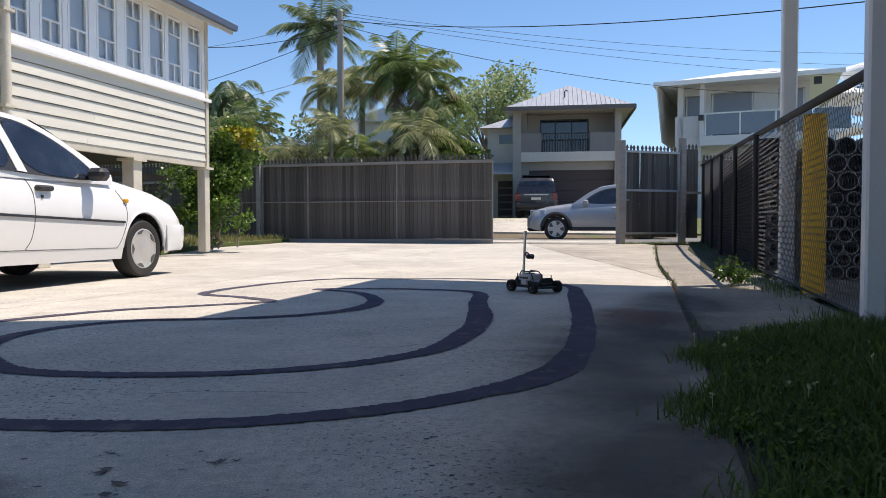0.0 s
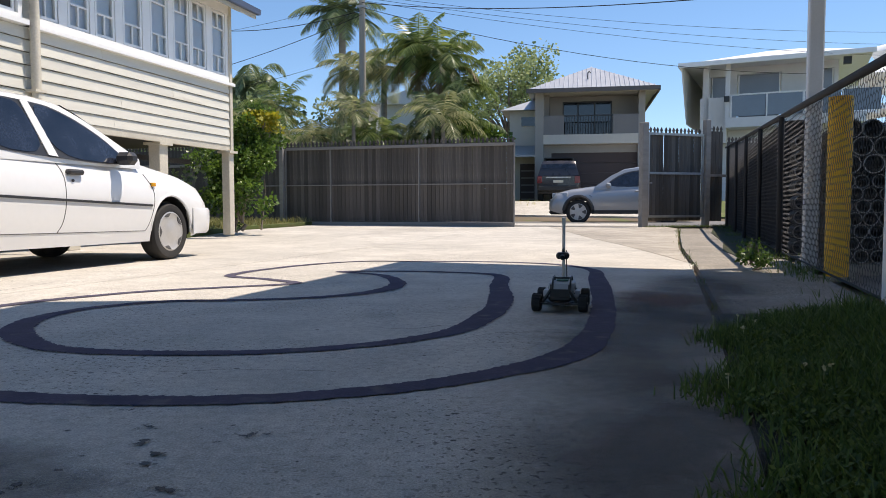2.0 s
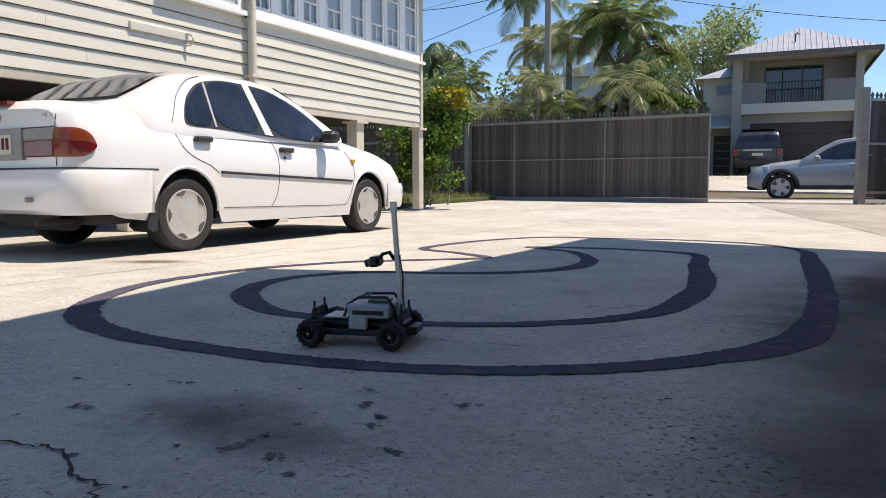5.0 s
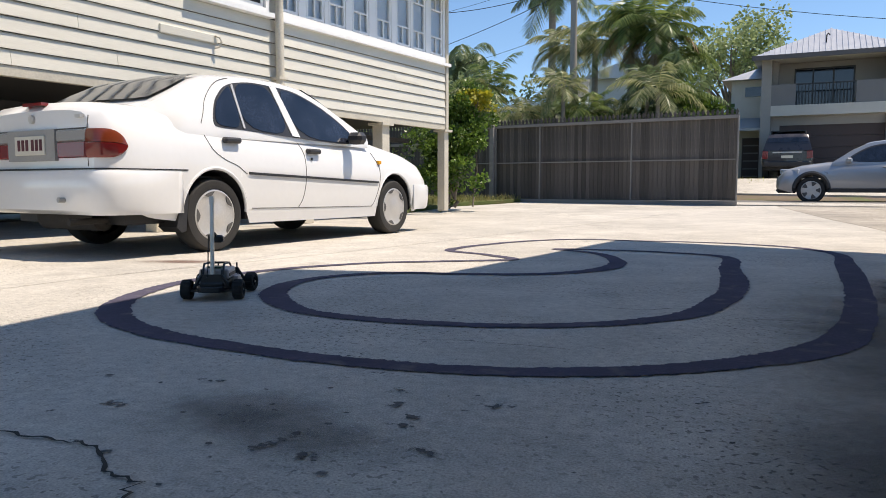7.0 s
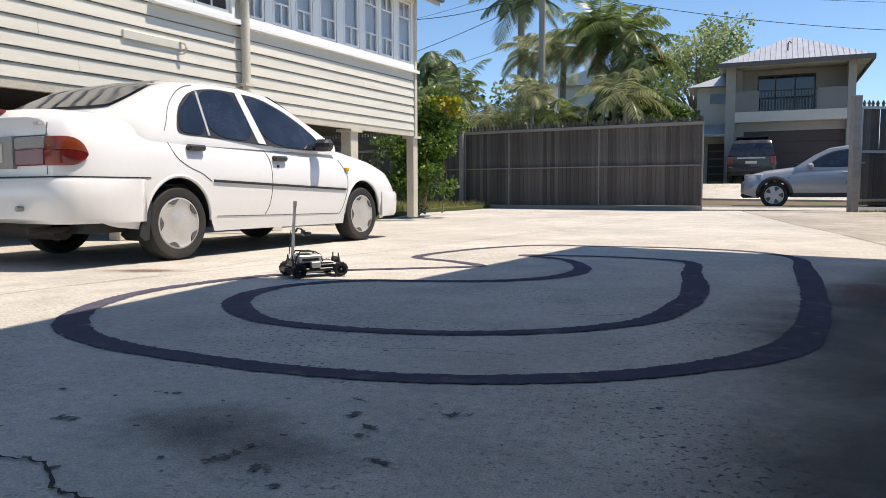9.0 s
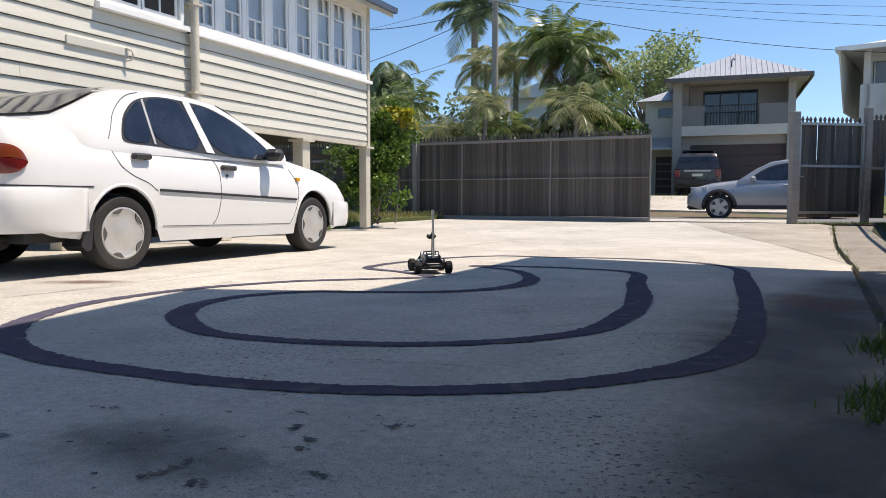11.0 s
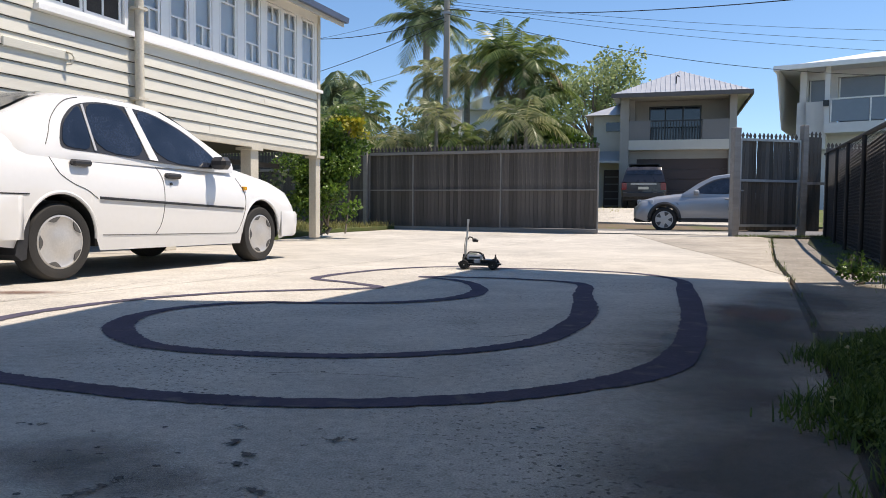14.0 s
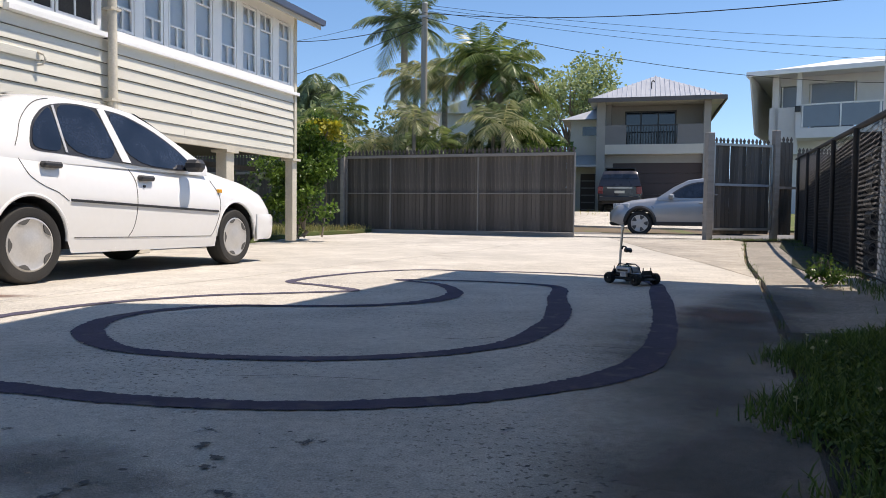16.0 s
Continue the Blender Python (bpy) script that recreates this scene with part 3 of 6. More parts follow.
# ---------------------------------------------------------------- timber house on posts
def timber_house():
    h = thing("timber_house", pose(-3.52, 12.72, 0, 0, 0, -106.34), "raised cream weatherboard house with white casement windows", "house")
    base, sill, top, far, deep = 1.63, 2.70, 4.02, 13.0, 7.0
    # weatherboards, one by one
    pitch, rnd = 0.148, random.Random(3)

    def board(u0, u1, z0):
        z1 = z0 + pitch
        return part("weatherboard", prism([(0.0, z0 + 0.002), (0.030, z0 + rnd.uniform(-0.003, 0.003)), (0.029, z0 + 0.012), (0.013, z1 - 0.016), (0.004, z1 - 0.010), (0.0, z1 - 0.004)], "x", u0, u1), M["board"], h)

    z, row = base, 0
    while z < top - 0.01:
        low = z < sill - 0.1
        if low:
            cut = [2.9, 0, 2.75, 0, 1.6, 0, 3.1][row % 7]
            for a, b in ([(0.05, cut), (cut + 0.004, 4.357)] if cut else [(0.05, 4.357)]):
                board(a, b, z)
        stretches = [(4.36, far)] if z < 2.55 or z > 3.9 else [(4.36, 4.40), (5.66, far)]
        for a, b in stretches:
            mid = a + (b - a) * rnd.uniform(0.25, 0.6)
            if b - a > 2:
                board(a, mid, z)
                board(mid + 0.004, b, z)
            elif b - a > 0.1:
                board(a, b, z)
        z, row = z + pitch, row + 1
    # framing kept dark so that gaps between boards read as shadow lines
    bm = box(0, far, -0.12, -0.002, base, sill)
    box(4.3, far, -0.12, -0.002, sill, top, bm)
    part("wall", bm, M["under"], h, "wall framing coloured dark for the shade between the boards")
    bm = box(0.0, 0.1, -deep, -0.13, base, top)
    box(far - 0.1, far, -deep, -0.13, base, top, bm)
    box(0, far, -deep - 0.1, -deep, base, top, bm)
    part("wall", bm, M["board"], h)
    # floor underside: its shade is in the colour
    part("floor_frame", box(0.1, far - 0.05, -deep, -0.1, base - 0.02, base + 0.12), M["under"], h, "underside of the raised floor with shade put into its colour")
    part("bottom_rail", box(0.02, far, -0.06, 0.02, base - 0.10, base - 0.004), M["postpaint"], h)
    part("corner_stop", box(-0.03, 0.045, -0.05, 0.045, base - 0.12, top), M["postpaint"], h)
    # strip of casements
    part("window_sill", box(-0.06, 4.2, -0.04, 0.085, sill - 0.05, sill + 0.0), M["white"], h, "flaking white timber sill")
    part("apron", box(-0.02, 4.2, -0.03, 0.03, sill, sill + 0.10), M["white"], h)
    part("head", box(-0.02, 4.2, -0.1, 0.03, 3.86, top), M["white"], h)
    edges = [(0.14, 0.54), (0.70, 1.09), (1.16, 1.55), (1.70, 2.09), (2.28, 2.67), (2.84, 3.20), (3.31, 3.67), (3.84, 4.20)]
    part("curtain", box(0.05, 4.2, -0.055, -0.045, sill, 3.9), M["curtain"], h, "pale lace curtain behind the panes")
    last = 0.0
    for u0, u1 in edges:
        part("mullion", box(last, u0 - 0.012, -0.04, 0.02, sill + 0.1, 3.86), M["white"], h)
        last = u1 + 0.012
        casement("casement", u0, u1, sill + 0.11, 3.85, h)
    part("wall_strip", box(4.205, 4.358, -0.05, 0.012, sill + 0.02, top), M["board"], h)
    # second window beyond the downpipe
    part("window_sill", box(4.36, 5.68, -0.03, 0.11, 2.66, 2.72), M["white"], h, "flaking white timber sill")
    part("window_frame", box(4.40, 4.46, -0.05, 0.05, 2.72, 3.9), M["white"], h)
    part("window_frame", box(5.60, 5.66, -0.05, 0.05, 2.72, 3.9), M["white"], h)
    part("window_frame", box(4.46, 5.60, -0.05, 0.05, 2.72, 2.78), M["white"], h)
    part("curtain", box(4.46, 5.6, -0.055, -0.045, 2.7, 3.9), M["curtain"], h)
    for u0, u1 in ((4.475, 5.02), (5.04, 5.585)):
        casement("casement", u0, u1, 2.79, 3.88, h)
    # downpipe, patch where the tap was
    part("downpipe", rod((4.28, 0.10, 0.15), (4.28, 0.10, 3.95), 0.055, seg=14), M["postpaint"], h, "cream painted downpipe", smooth=True)
    for z in (1.9, 3.0):
        part("pipe_bracket", box(4.20, 4.36, 0.0, 0.165, z, z + 0.03), M["postpaint"], h)
    part("patch", box(5.25, 6.05, 0.02, 0.05, 2.20, 2.30), M["board"], h, "loose patched board", bevel=0.008)
    part("broken_hose_hook", hose([(5.30, 0.05, 2.29), (5.26, 0.09, 2.27), (5.24, 0.10, 2.22), (5.26, 0.08, 2.16), (5.30, 0.05, 2.15)], 0.014), M["postpaint"], h)
    # roof and eave
    bm = prism([(0.36, 3.98), (0.36, 4.05), (-3.5, 5.5), (-7.6, 4.05), (-7.6, 3.98), (-3.5, 5.40)], "x", -0.36, far + 0.3)
    part("roof", bm, M["roofblue"], h, "dark blue metal roof")
    part("soffit", prism([(0.0, 4.02), (0.34, 3.93), (0.34, 3.96), (0.0, 4.05)], "x", -0.32, far), M["postpaint"], h)
    part("fascia", box(-0.32, far, 0.34, 0.36, 3.86, 3.98), M["postpaint"], h)
    part("gutter", prism([(0.362, 3.93), (0.43, 3.93), (0.445, 4.02), (0.435, 4.02), (0.42, 3.945), (0.362, 3.945)], "x", -0.36, far), M["roofblue"], h)
    # posts under the floor
    for u, v, w, zb in ((0.04, -0.03, 0.075, 0.07), (1.80, -0.12, 0.10, 0.0), (1.23, -1.6, 0.07, 0.0), (3.6, -0.15, 0.10, 0.0), (5.9, -0.3, 0.10, 0.0), (8.2, -0.3, 0.10, 0.0),
                        (0.1, -2.6, 0.1, 0.07), (2.6, -2.8, 0.1, 0.0), (5.0, -3.0, 0.1, 0.0), (7.5, -3.0, 0.1, 0.0)):
        part("house_post", box(u - w, u + w, v - w, v + w, zb, base - 0.12), M["postpaint"], h, "weathered cream house post", bevel=0.008)
        part("post_cap", box(u - w - 0.05, u + w + 0.05, v - w - 0.05, v + w + 0.05, base - 0.14, base - 0.10), M["postpaint"], h)
    # added dark sheet and batten paint the gloom under the floor
    part("back_wall", box(0.5, far, -6.6, -6.5, 0.02, base - 0.02), M["under"], h, "dark sheet standing in for the shade under the house")
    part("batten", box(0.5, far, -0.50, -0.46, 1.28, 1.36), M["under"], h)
    return h


def casement(name, u0, u1, z0, z1, h):
    """A sash with two small panes below, two above and a tall one between."""
    s = 0.035
    bm = box(u0, u0 + s, -0.03, 0.015, z0, z1)
    box(u1 - s, u1, -0.03, 0.015, z0, z1, bm)
    for a, b in ((z0, z0 + s), (z1 - s, z1)):
        box(u0 + s, u1 - s, -0.03, 0.015, a, b, bm)
    c = part(name, bm, M["white"], h, "white casement with small panes")
    hgt = z1 - z0
    zl, zu, mid = z0 + hgt * 0.29, z1 - hgt * 0.27, (u0 + u1) / 2
    for a, b, q, w in ((u0 + s, u1 - s, zl - 0.012, zl + 0.012), (u0 + s, u1 - s, zu - 0.012, zu + 0.012), (mid - 0.011, mid + 0.011, z0 + s, zl - 0.012), (mid - 0.011, mid + 0.011, zu + 0.012, z1 - s)):
        part("glazing_bar", box(a, b, -0.025, 0.01, q, w), M["white"], c)
    part("pane", box(u0 + s, u1 - s, -0.012, -0.008, z0 + s, z1 - s), M["pane"], c, "pane of old glass").visible_shadow = False


M["pane"] = mat("thin_pane", (0.9, 0.92, 0.92), 0.03, var=0.01, bump=0.0, transmit=1.0)
timber_house()


# ---------------------------------------------------------------- timber gate, fences, posts
def paling(name, w, z0, z1, parent, u, v, rot=0.0, picket=True, mesh_store={}):
    key = (round(w, 3), round(z1 - z0, 3), picket)
    if key not in mesh_store:
        hgt = z1 - z0
        outline = [(-w / 2, 0), (w / 2, 0), (w / 2, hgt)]
        if picket:
            outline += [(w * 0.22, hgt), (w * 0.22, hgt + 0.03), (w * 0.40, hgt + 0.06), (0, hgt + 0.13), (-w * 0.40, hgt + 0.06), (-w * 0.22, hgt + 0.03), (-w * 0.22, hgt)]
        outline += [(-w / 2, hgt)]
        bm = prism(outline, "y", -0.010, 0.010)
        bmesh.ops.recalc_face_normals(bm, faces=bm.faces[:])
        me = bpy.data.meshes.new(name)
        bm.to_mesh(me)
        bm.free()
        me.materials.append(M["timber"])
        mesh_store[key] = me
    ob = new(name, mesh_store[key])
    ob.parent = parent
    ob.matrix_local = pose(u, v, z0, rot, 0, 0)
    return ob


def sliding_gate():
    # origin at the free end, x runs back along the gate
    g = thing("sliding_gate", pose(1.97, 17.09, 0.07, 0, 0, 164.05), "long weathered timber sliding gate with picket top on steel frame", "gate")
    L, rnd = 7.4, random.Random(8)
    n = int(L / 0.103)
    for i in range(n):
        paling("paling", 0.100, 0.12, 2.02 + rnd.uniform(-0.008, 0.008) * 0, g, 0.06 + i * 0.103, -0.045, rnd.uniform(-0.4, 0.4))
    part("top_rail", box(0, L, -0.01, 0.05, 1.93, 2.0), M["greyrail"], g, "weathered grey top rail")
    part("bottom_beam", box(0, L, -0.03, 0.05, 0.0, 0.11), M["greyrail"], g, "heavy bottom beam")
    part("mid_rail", box(0.05, L, 0.0, 0.03, 1.02, 1.045), M["gatesteel"], g)
    for u in (0.0, 2.36, 4.70, 5.95):
        part("upright", box(u, u + 0.028, -0.01, 0.035, 0.11, 1.93), M["gatesteel"], g)
    part("guide_post", box(5.98, 6.08, 0.05, 0.15, -0.1, 2.32), M["greyrail"], g, "grey timber guide post")
    return g


M["gatesteel"] = mat("dull_gate_steel", (0.24, 0.23, 0.215), 0.6, var=0.15, bump=0.1)
M["greyrail"] = mat("silvered_timber", (0.27, 0.25, 0.23), 0.85, var=0.18, scale=2, fine=50, bump=0.4, piece=0.05, stretch=(0.4, 5, 5))
sliding_gate()


def side_gate():
    g = thing("side_gate", pose(5.06, 16.88, 0.07, 0, 0, 18.5), "narrow weathered timber gate with picket top between steel posts", "gate")
    rnd = random.Random(2)
    part("gate_post", box(-0.19, -0.02, -0.08, 0.08, -0.1, 2.44), M["greyrail"], g, "silvered square gate post", bevel=0.01)
    part("gate_post", box(1.60, 1.74, -0.07, 0.07, -0.1, 2.56), M["greyrail"], g, "silvered square gate post", bevel=0.01)
    for i in range(14):
        paling("paling", 0.098, 0.14, 2.22, g, 0.09 + i * 0.108, 0.045, rnd.uniform(-0.5, 0.5))
    for z in (0.22, 1.24, 2.16):
        part("rail", box(0.0, 1.58, -0.02, 0.03, z, z + 0.055), M["steel"], g)
    for u in (0.0, 1.54):
        part("stile", box(u, u + 0.045, -0.02, 0.03, 0.275, 2.16), M["steel"], g)
    for i in range(4):
        paling("paling", 0.098, 0.12, 2.30, g, 1.80 + i * 0.108, 0.045)
    part("rail", box(1.74, 2.3, -0.02, 0.03, 1.2, 1.26), M["greyrail"], g)
    part("latch", box(0.02, 0.10, -0.05, -0.02, 1.02, 1.05), M["steel"], g, "steel latch")
    return g


side_gate()


def boundary_fence():
    f = thing("boundary_fence", pose(-5.1, 19.1, 0.12, 0, 0, 164), "dark weathered timber paling fence behind the shrub", "fence")
    for i in range(60):
        paling("paling", 0.100, 0.0, 1.95, f, i * 0.103, 0)
    part("rail", box(0, 6.2, 0.012, 0.05, 1.5, 1.57), M["greyrail"], f)
    f2 = thing("boundary_fence", pose(7.3, 17.7, 0.08, 0, 0, 17), "dark weathered timber paling fence beside the wire fence", "fence")
    for i in range(30):
        paling("paling", 0.100, 0.0, 2.05, f2, i * 0.103, 0)
    part("rail", box(0, 3.1, 0.012, 0.05, 1.5, 1.57), M["greyrail"], f2)


boundary_fence()

FA, FB = Vector((2.35, 3.51, 0)), Vector((7.66, 18.75, 0))
FDIR = (FB - FA).normalized()
FROT = math.degrees(math.atan2(FDIR.y, FDIR.x))
FLEN = (FB - FA).length


def fence_top(u):
    return 1.32 + 0.047 * u


def wire_fence():
    # x runs along the fence away from the near end; +y is the yard side
    f = thing("wire_fence", pose(FA.x, FA.y, 0, 0, 0, FROT), "black-railed chicken wire fence along the yard", "fence")
    vs, fs, w = [], [], 0.0011

    def edge(a, b):
        i = len(vs)
        d = Vector((b[0] - a[0], 0, b[1] - a[1])).normalized()
        s = Vector((-d.z, 0, d.x)) * w
        for p in (a, b):
            vs.extend([(p[0] + s.x, 0.0012, p[1] + s.z), (p[0] - s.x, 0.0012, p[1] - s.z), (p[0], -0.0016, p[1])])
        fs.extend([(i, i + 1, i + 4, i + 3), (i + 1, i + 2, i + 5, i + 4), (i + 2, i, i + 3, i + 5)])

    # hexagons with twisted upright wires between them
    half, twist, slope, row, z = 0.034, 0.022, 0.026, 0, 0.05
    while z < fence_top(FLEN):
        u = 0.04 + (half if row % 2 else 0.0)
        while u < FLEN - 0.1:
            if z + twist + slope < fence_top(u):
                edge((u, z), (u, z + twist))
                edge((u, z + twist), (u + half, z + twist + slope))
                edge((u, z + twist), (u - half, z + twist + slope))
            u += 2 * half
        z, row = z + twist + slope, row + 1
    soup("wire_mesh", vs, fs, M["wire"], f, "galvanised hexagonal wire mesh")
    part("top_rail", hose([(0, 0, fence_top(0)), (FLEN, 0, fence_top(FLEN))], 0.03, 10), M["blackpaint"], f, "black top rail", smooth=True)
    part("bottom_wire", hose([(0, 0, 0.05), (FLEN, 0, 0.07)], 0.008, 6), M["blackpaint"], f)
    for u in (4.5, 6.8, 9.2, 11.6, 14.5):
        part("fence_post", rod((u, 0.03, -0.05), (u, 0.03, fence_top(u) - 0.02), 0.03, seg=12), M["blackpaint"], f, smooth=True)
    return f


wire_fence()


def along(u, v, z=0.0, rz=0.0):
    """A pose beside the wire fence: u along it, v towards the yard."""
    return pose(FA.x, FA.y, 0, 0, 0, FROT) @ pose(u, v, z, 0, 0, rz)


def steel_post(u, v, r, top, label):
    p = thing("steel_post", along(u, v), label, "post")
    part("shaft", box(-r, r, -r, r, 0.0, top), M["polewhite"], p, bevel=0.012)
    part("base_plate", box(-r - 0.06, r + 0.06, -r - 0.06, r + 0.06, -0.02, 0.015), M["steel"], p)
    for a in (-1, 1):
        part("bolt", rod((a * (r + 0.035), a * (r + 0.035), 0.015), (a * (r + 0.035), a * (r + 0.035), 0.045), 0.01, seg=6), M["steel"], p)
    return p


steel_post(3.15, -0.08, 0.064, 4.2, "tall white square steel post behind the wire")
steel_post(-0.07, 0.02, 0.05, 4.2, "white steel end post of the wire fence")
b = thing("bollard", along(2.05, -0.10), "tall yellow painted steel bollard behind the wire", "bollard")
part("shaft", rod((0, 0, 0.0), (0, 0, 1.375), 0.086, seg=28), M["yellow"], b, smooth=False)
part("collar", rod((0, 0, -0.02), (0, 0, 0.012), 0.13, seg=20), M["old_concrete"], b)


def pipes():
    def one(r, length, label):
        p = thing("drain_pipe", Matrix(), label, "pipe", "stacked drain pipes")
        prof = [(r * 0.80, -length), (r * 0.80, 0.004), (r * 0.95, 0.004)]
        for k in range(int(length / 0.05)):
            o = -k * 0.05
            prof += [(r, o), (r, o - 0.026), (r * 0.91, o - 0.026), (r * 0.91, o - 0.05)]
        part("tube", lathe(prof, 18), M["black"], p)
        # pale ring paints the light that the pipe's edge catches
        part("rim", lathe([(r * 0.86, -0.004), (r * 0.86, 0.010), (r * 0.97, 0.010), (r * 0.97, -0.004)], 20), M["pipe_rim"], p, "grey pipe rim with caught light put into its colour")
        return p

    rnd = random.Random(4)

    def stack(r, length, label, spots):
        first = one(r, length, label)
        for i, (u, v, z) in enumerate(spots):
            m = along(u + rnd.uniform(-0.05, 0.05), v, z) @ pose(0, 0, 0, 0, 0, 90) @ pose(0, 0, 0, 0, rnd.uniform(0, 90), 0)
            if i == 0:
                first.matrix_world = m
            else:
                copy_thing(first, m)

    stack(0.058, 1.5, "thin black corrugated plastic pipe lying in a stack", [(2.62, -0.26 - c * 0.119 - (0.059 if row % 2 else 0), 0.135 + row * 0.103) for row in range(7) for c in range(8)])
    stack(0.082, 1.5, "wide black corrugated plastic pipe on top of a stack", [(2.62, -0.28 - c * 0.168 - (0.084 if row % 2 else 0), 0.895 + row * 0.145) for row in range(3) for c in range(6 - row - (row == 2))])
    stack(0.078, 0.45, "black corrugated plastic pipe end beside the pallets", [(4.6, -0.20, 0.10 + row * 0.165) for row in range(8)])
    r = thing("pipe_rack", along(2.62, -0.9), "low pale timber bearers under the stacked pipes", "rack")
    for u in (-0.05, 0.6, 1.3):
        part("bearer", box(u - 0.05, u + 0.05, -0.45, 0.72, -0.02, 0.072), M["greyrail"], r)


# lighter than the pipe: the glint on its edge as colour
M["pipe_rim"] = mat("lit_pipe_rim", (0.34, 0.34, 0.34), 0.6, var=0.25, scale=30, bump=0.1)
pipes()


def crates():
    """Dark slatted crates stacked along the far side of the wire."""
    rnd = random.Random(6)
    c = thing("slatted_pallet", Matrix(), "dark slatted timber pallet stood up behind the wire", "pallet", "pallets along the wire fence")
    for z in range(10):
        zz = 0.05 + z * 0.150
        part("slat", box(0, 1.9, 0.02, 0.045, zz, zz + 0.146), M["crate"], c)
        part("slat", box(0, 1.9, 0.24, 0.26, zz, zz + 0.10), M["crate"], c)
    # added dark panel that stops light from showing between the slats
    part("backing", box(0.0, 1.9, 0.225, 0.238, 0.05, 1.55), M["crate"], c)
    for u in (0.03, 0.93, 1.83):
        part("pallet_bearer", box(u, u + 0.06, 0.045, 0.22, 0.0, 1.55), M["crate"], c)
    for i in range(5):
        u = 5.2 + i * 1.96
        m = along(u, -0.07 + rnd.uniform(-0.03, 0.01), 0, 180) @ pose(-1.9, 0, 0)
        if i == 0:
            c.matrix_world = m
        else:
            copy_thing(c, m)


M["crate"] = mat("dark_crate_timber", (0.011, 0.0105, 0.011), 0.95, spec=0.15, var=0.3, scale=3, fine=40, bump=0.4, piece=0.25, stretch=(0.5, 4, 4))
crates()
# dark sheet for soil and the painted shadow at the foot of the fence
strip = [along(4.2, 0.42), along(5.5, 0.55), along(8.0, 0.42), along(11.0, 0.5), along(14.8, 0.3), along(14.8, -0.04), along(9.0, -0.04), along(4.2, -0.04)]
ground_sheet("garden_bed", [[(m.translation.x, m.translation.y) for m in strip]], M["bed"], -0.02, "soil strip with the fence's shadow painted dark along the wire", "soil", top=0.024)
yard = ground_sheet("ground", [[(2.5, 3.5), (7.8, 18.7), (16, 16), (10, 0), (3, 0)]], M["asphalt"], -0.03, "stained concrete of the storage yard behind the wire", "ground", top=0.01)
shed = thing("storage_shed", along(6.5, -5.0), "low dark wall at the back of the storage yard", "shed", "", "structure")
part("wall", box(-7, 9, -0.1, 0, 0, 1.5), M["under"], shed)


# ---------------------------------------------------------------- cars
def interp(x, pts):
    return float(np.interp(x, [p[0] for p in pts], [p[1] for p in pts]))


def wheel(parent, x, y, r, side, tw, hub, spokes=5, deep=0.755):
    """A road wheel; side -1 faces -y."""
    w = new("wheel")
    w.parent = parent
    w.matrix_local = pose(x, y, r)
    s = side
    rim = r * 0.70
    prof = [(rim, s * -0.02), (rim, s * 0.008), (rim * 1.04, s * 0.012), (r * 0.93, s * 0.008), (r * 0.985, s * -0.012), (r, s * -0.03), (r, s * -(tw - 0.03)), (r * 0.97, s * -(tw - 0.008)), (rim, s * -tw)]
    part("tyre", lathe(prof, 40), M["rubber"], w, "black rubber tyre", smooth=True)
    bm = lathe([(rim * 0.995, s * -0.03), (rim * 0.99, s * 0.006), (rim * 0.93, s * 0.010), (rim * 0.86, s * 0.002), (rim * 0.40, s * 0.014), (rim * 0.22, s * 0.020), (0.001, s * 0.022)], 36)
    part("hubcap", bm, hub, w, "silver hubcap with the shade of its scallops put on dark", smooth=True)
    for k in range(spokes):
        a = 2 * math.pi * (k + 0.5) / spokes
        edge = [(da, 0.925) for da in (-0.30, -0.15, 0.0, 0.15, 0.30)] + [(0.19, deep + 0.075), (0.09, deep + 0.015), (0.0, deep), (-0.09, deep + 0.015), (-0.19, deep + 0.075)]
        q = [(rim * rr * math.cos(a + da), rim * rr * math.sin(a + da)) for da, rr in edge]
        # dark grey piece paints the shade inside a shallow scallop
        part("slot", prism(q, "y", s * 0.001, s * 0.0125), M["slot"], w)
    return w


M["slot"] = mat("shaded_hub_slot", (0.10, 0.098, 0.094), 0.7, var=0.2, bump=0.0)


def rounded(pts, times=2, cut=0.22):
    """Corners of an outline cut twice, so that they read as curves."""
    for _ in range(times):
        out = []
        for a, b in zip(pts, pts[1:] + pts[:1]):
            out += [(a[0] + (b[0] - a[0]) * cut, a[1] + (b[1] - a[1]) * cut), (b[0] + (a[0] - b[0]) * cut, b[1] + (a[1] - b[1]) * cut)]
        pts = out
    return pts


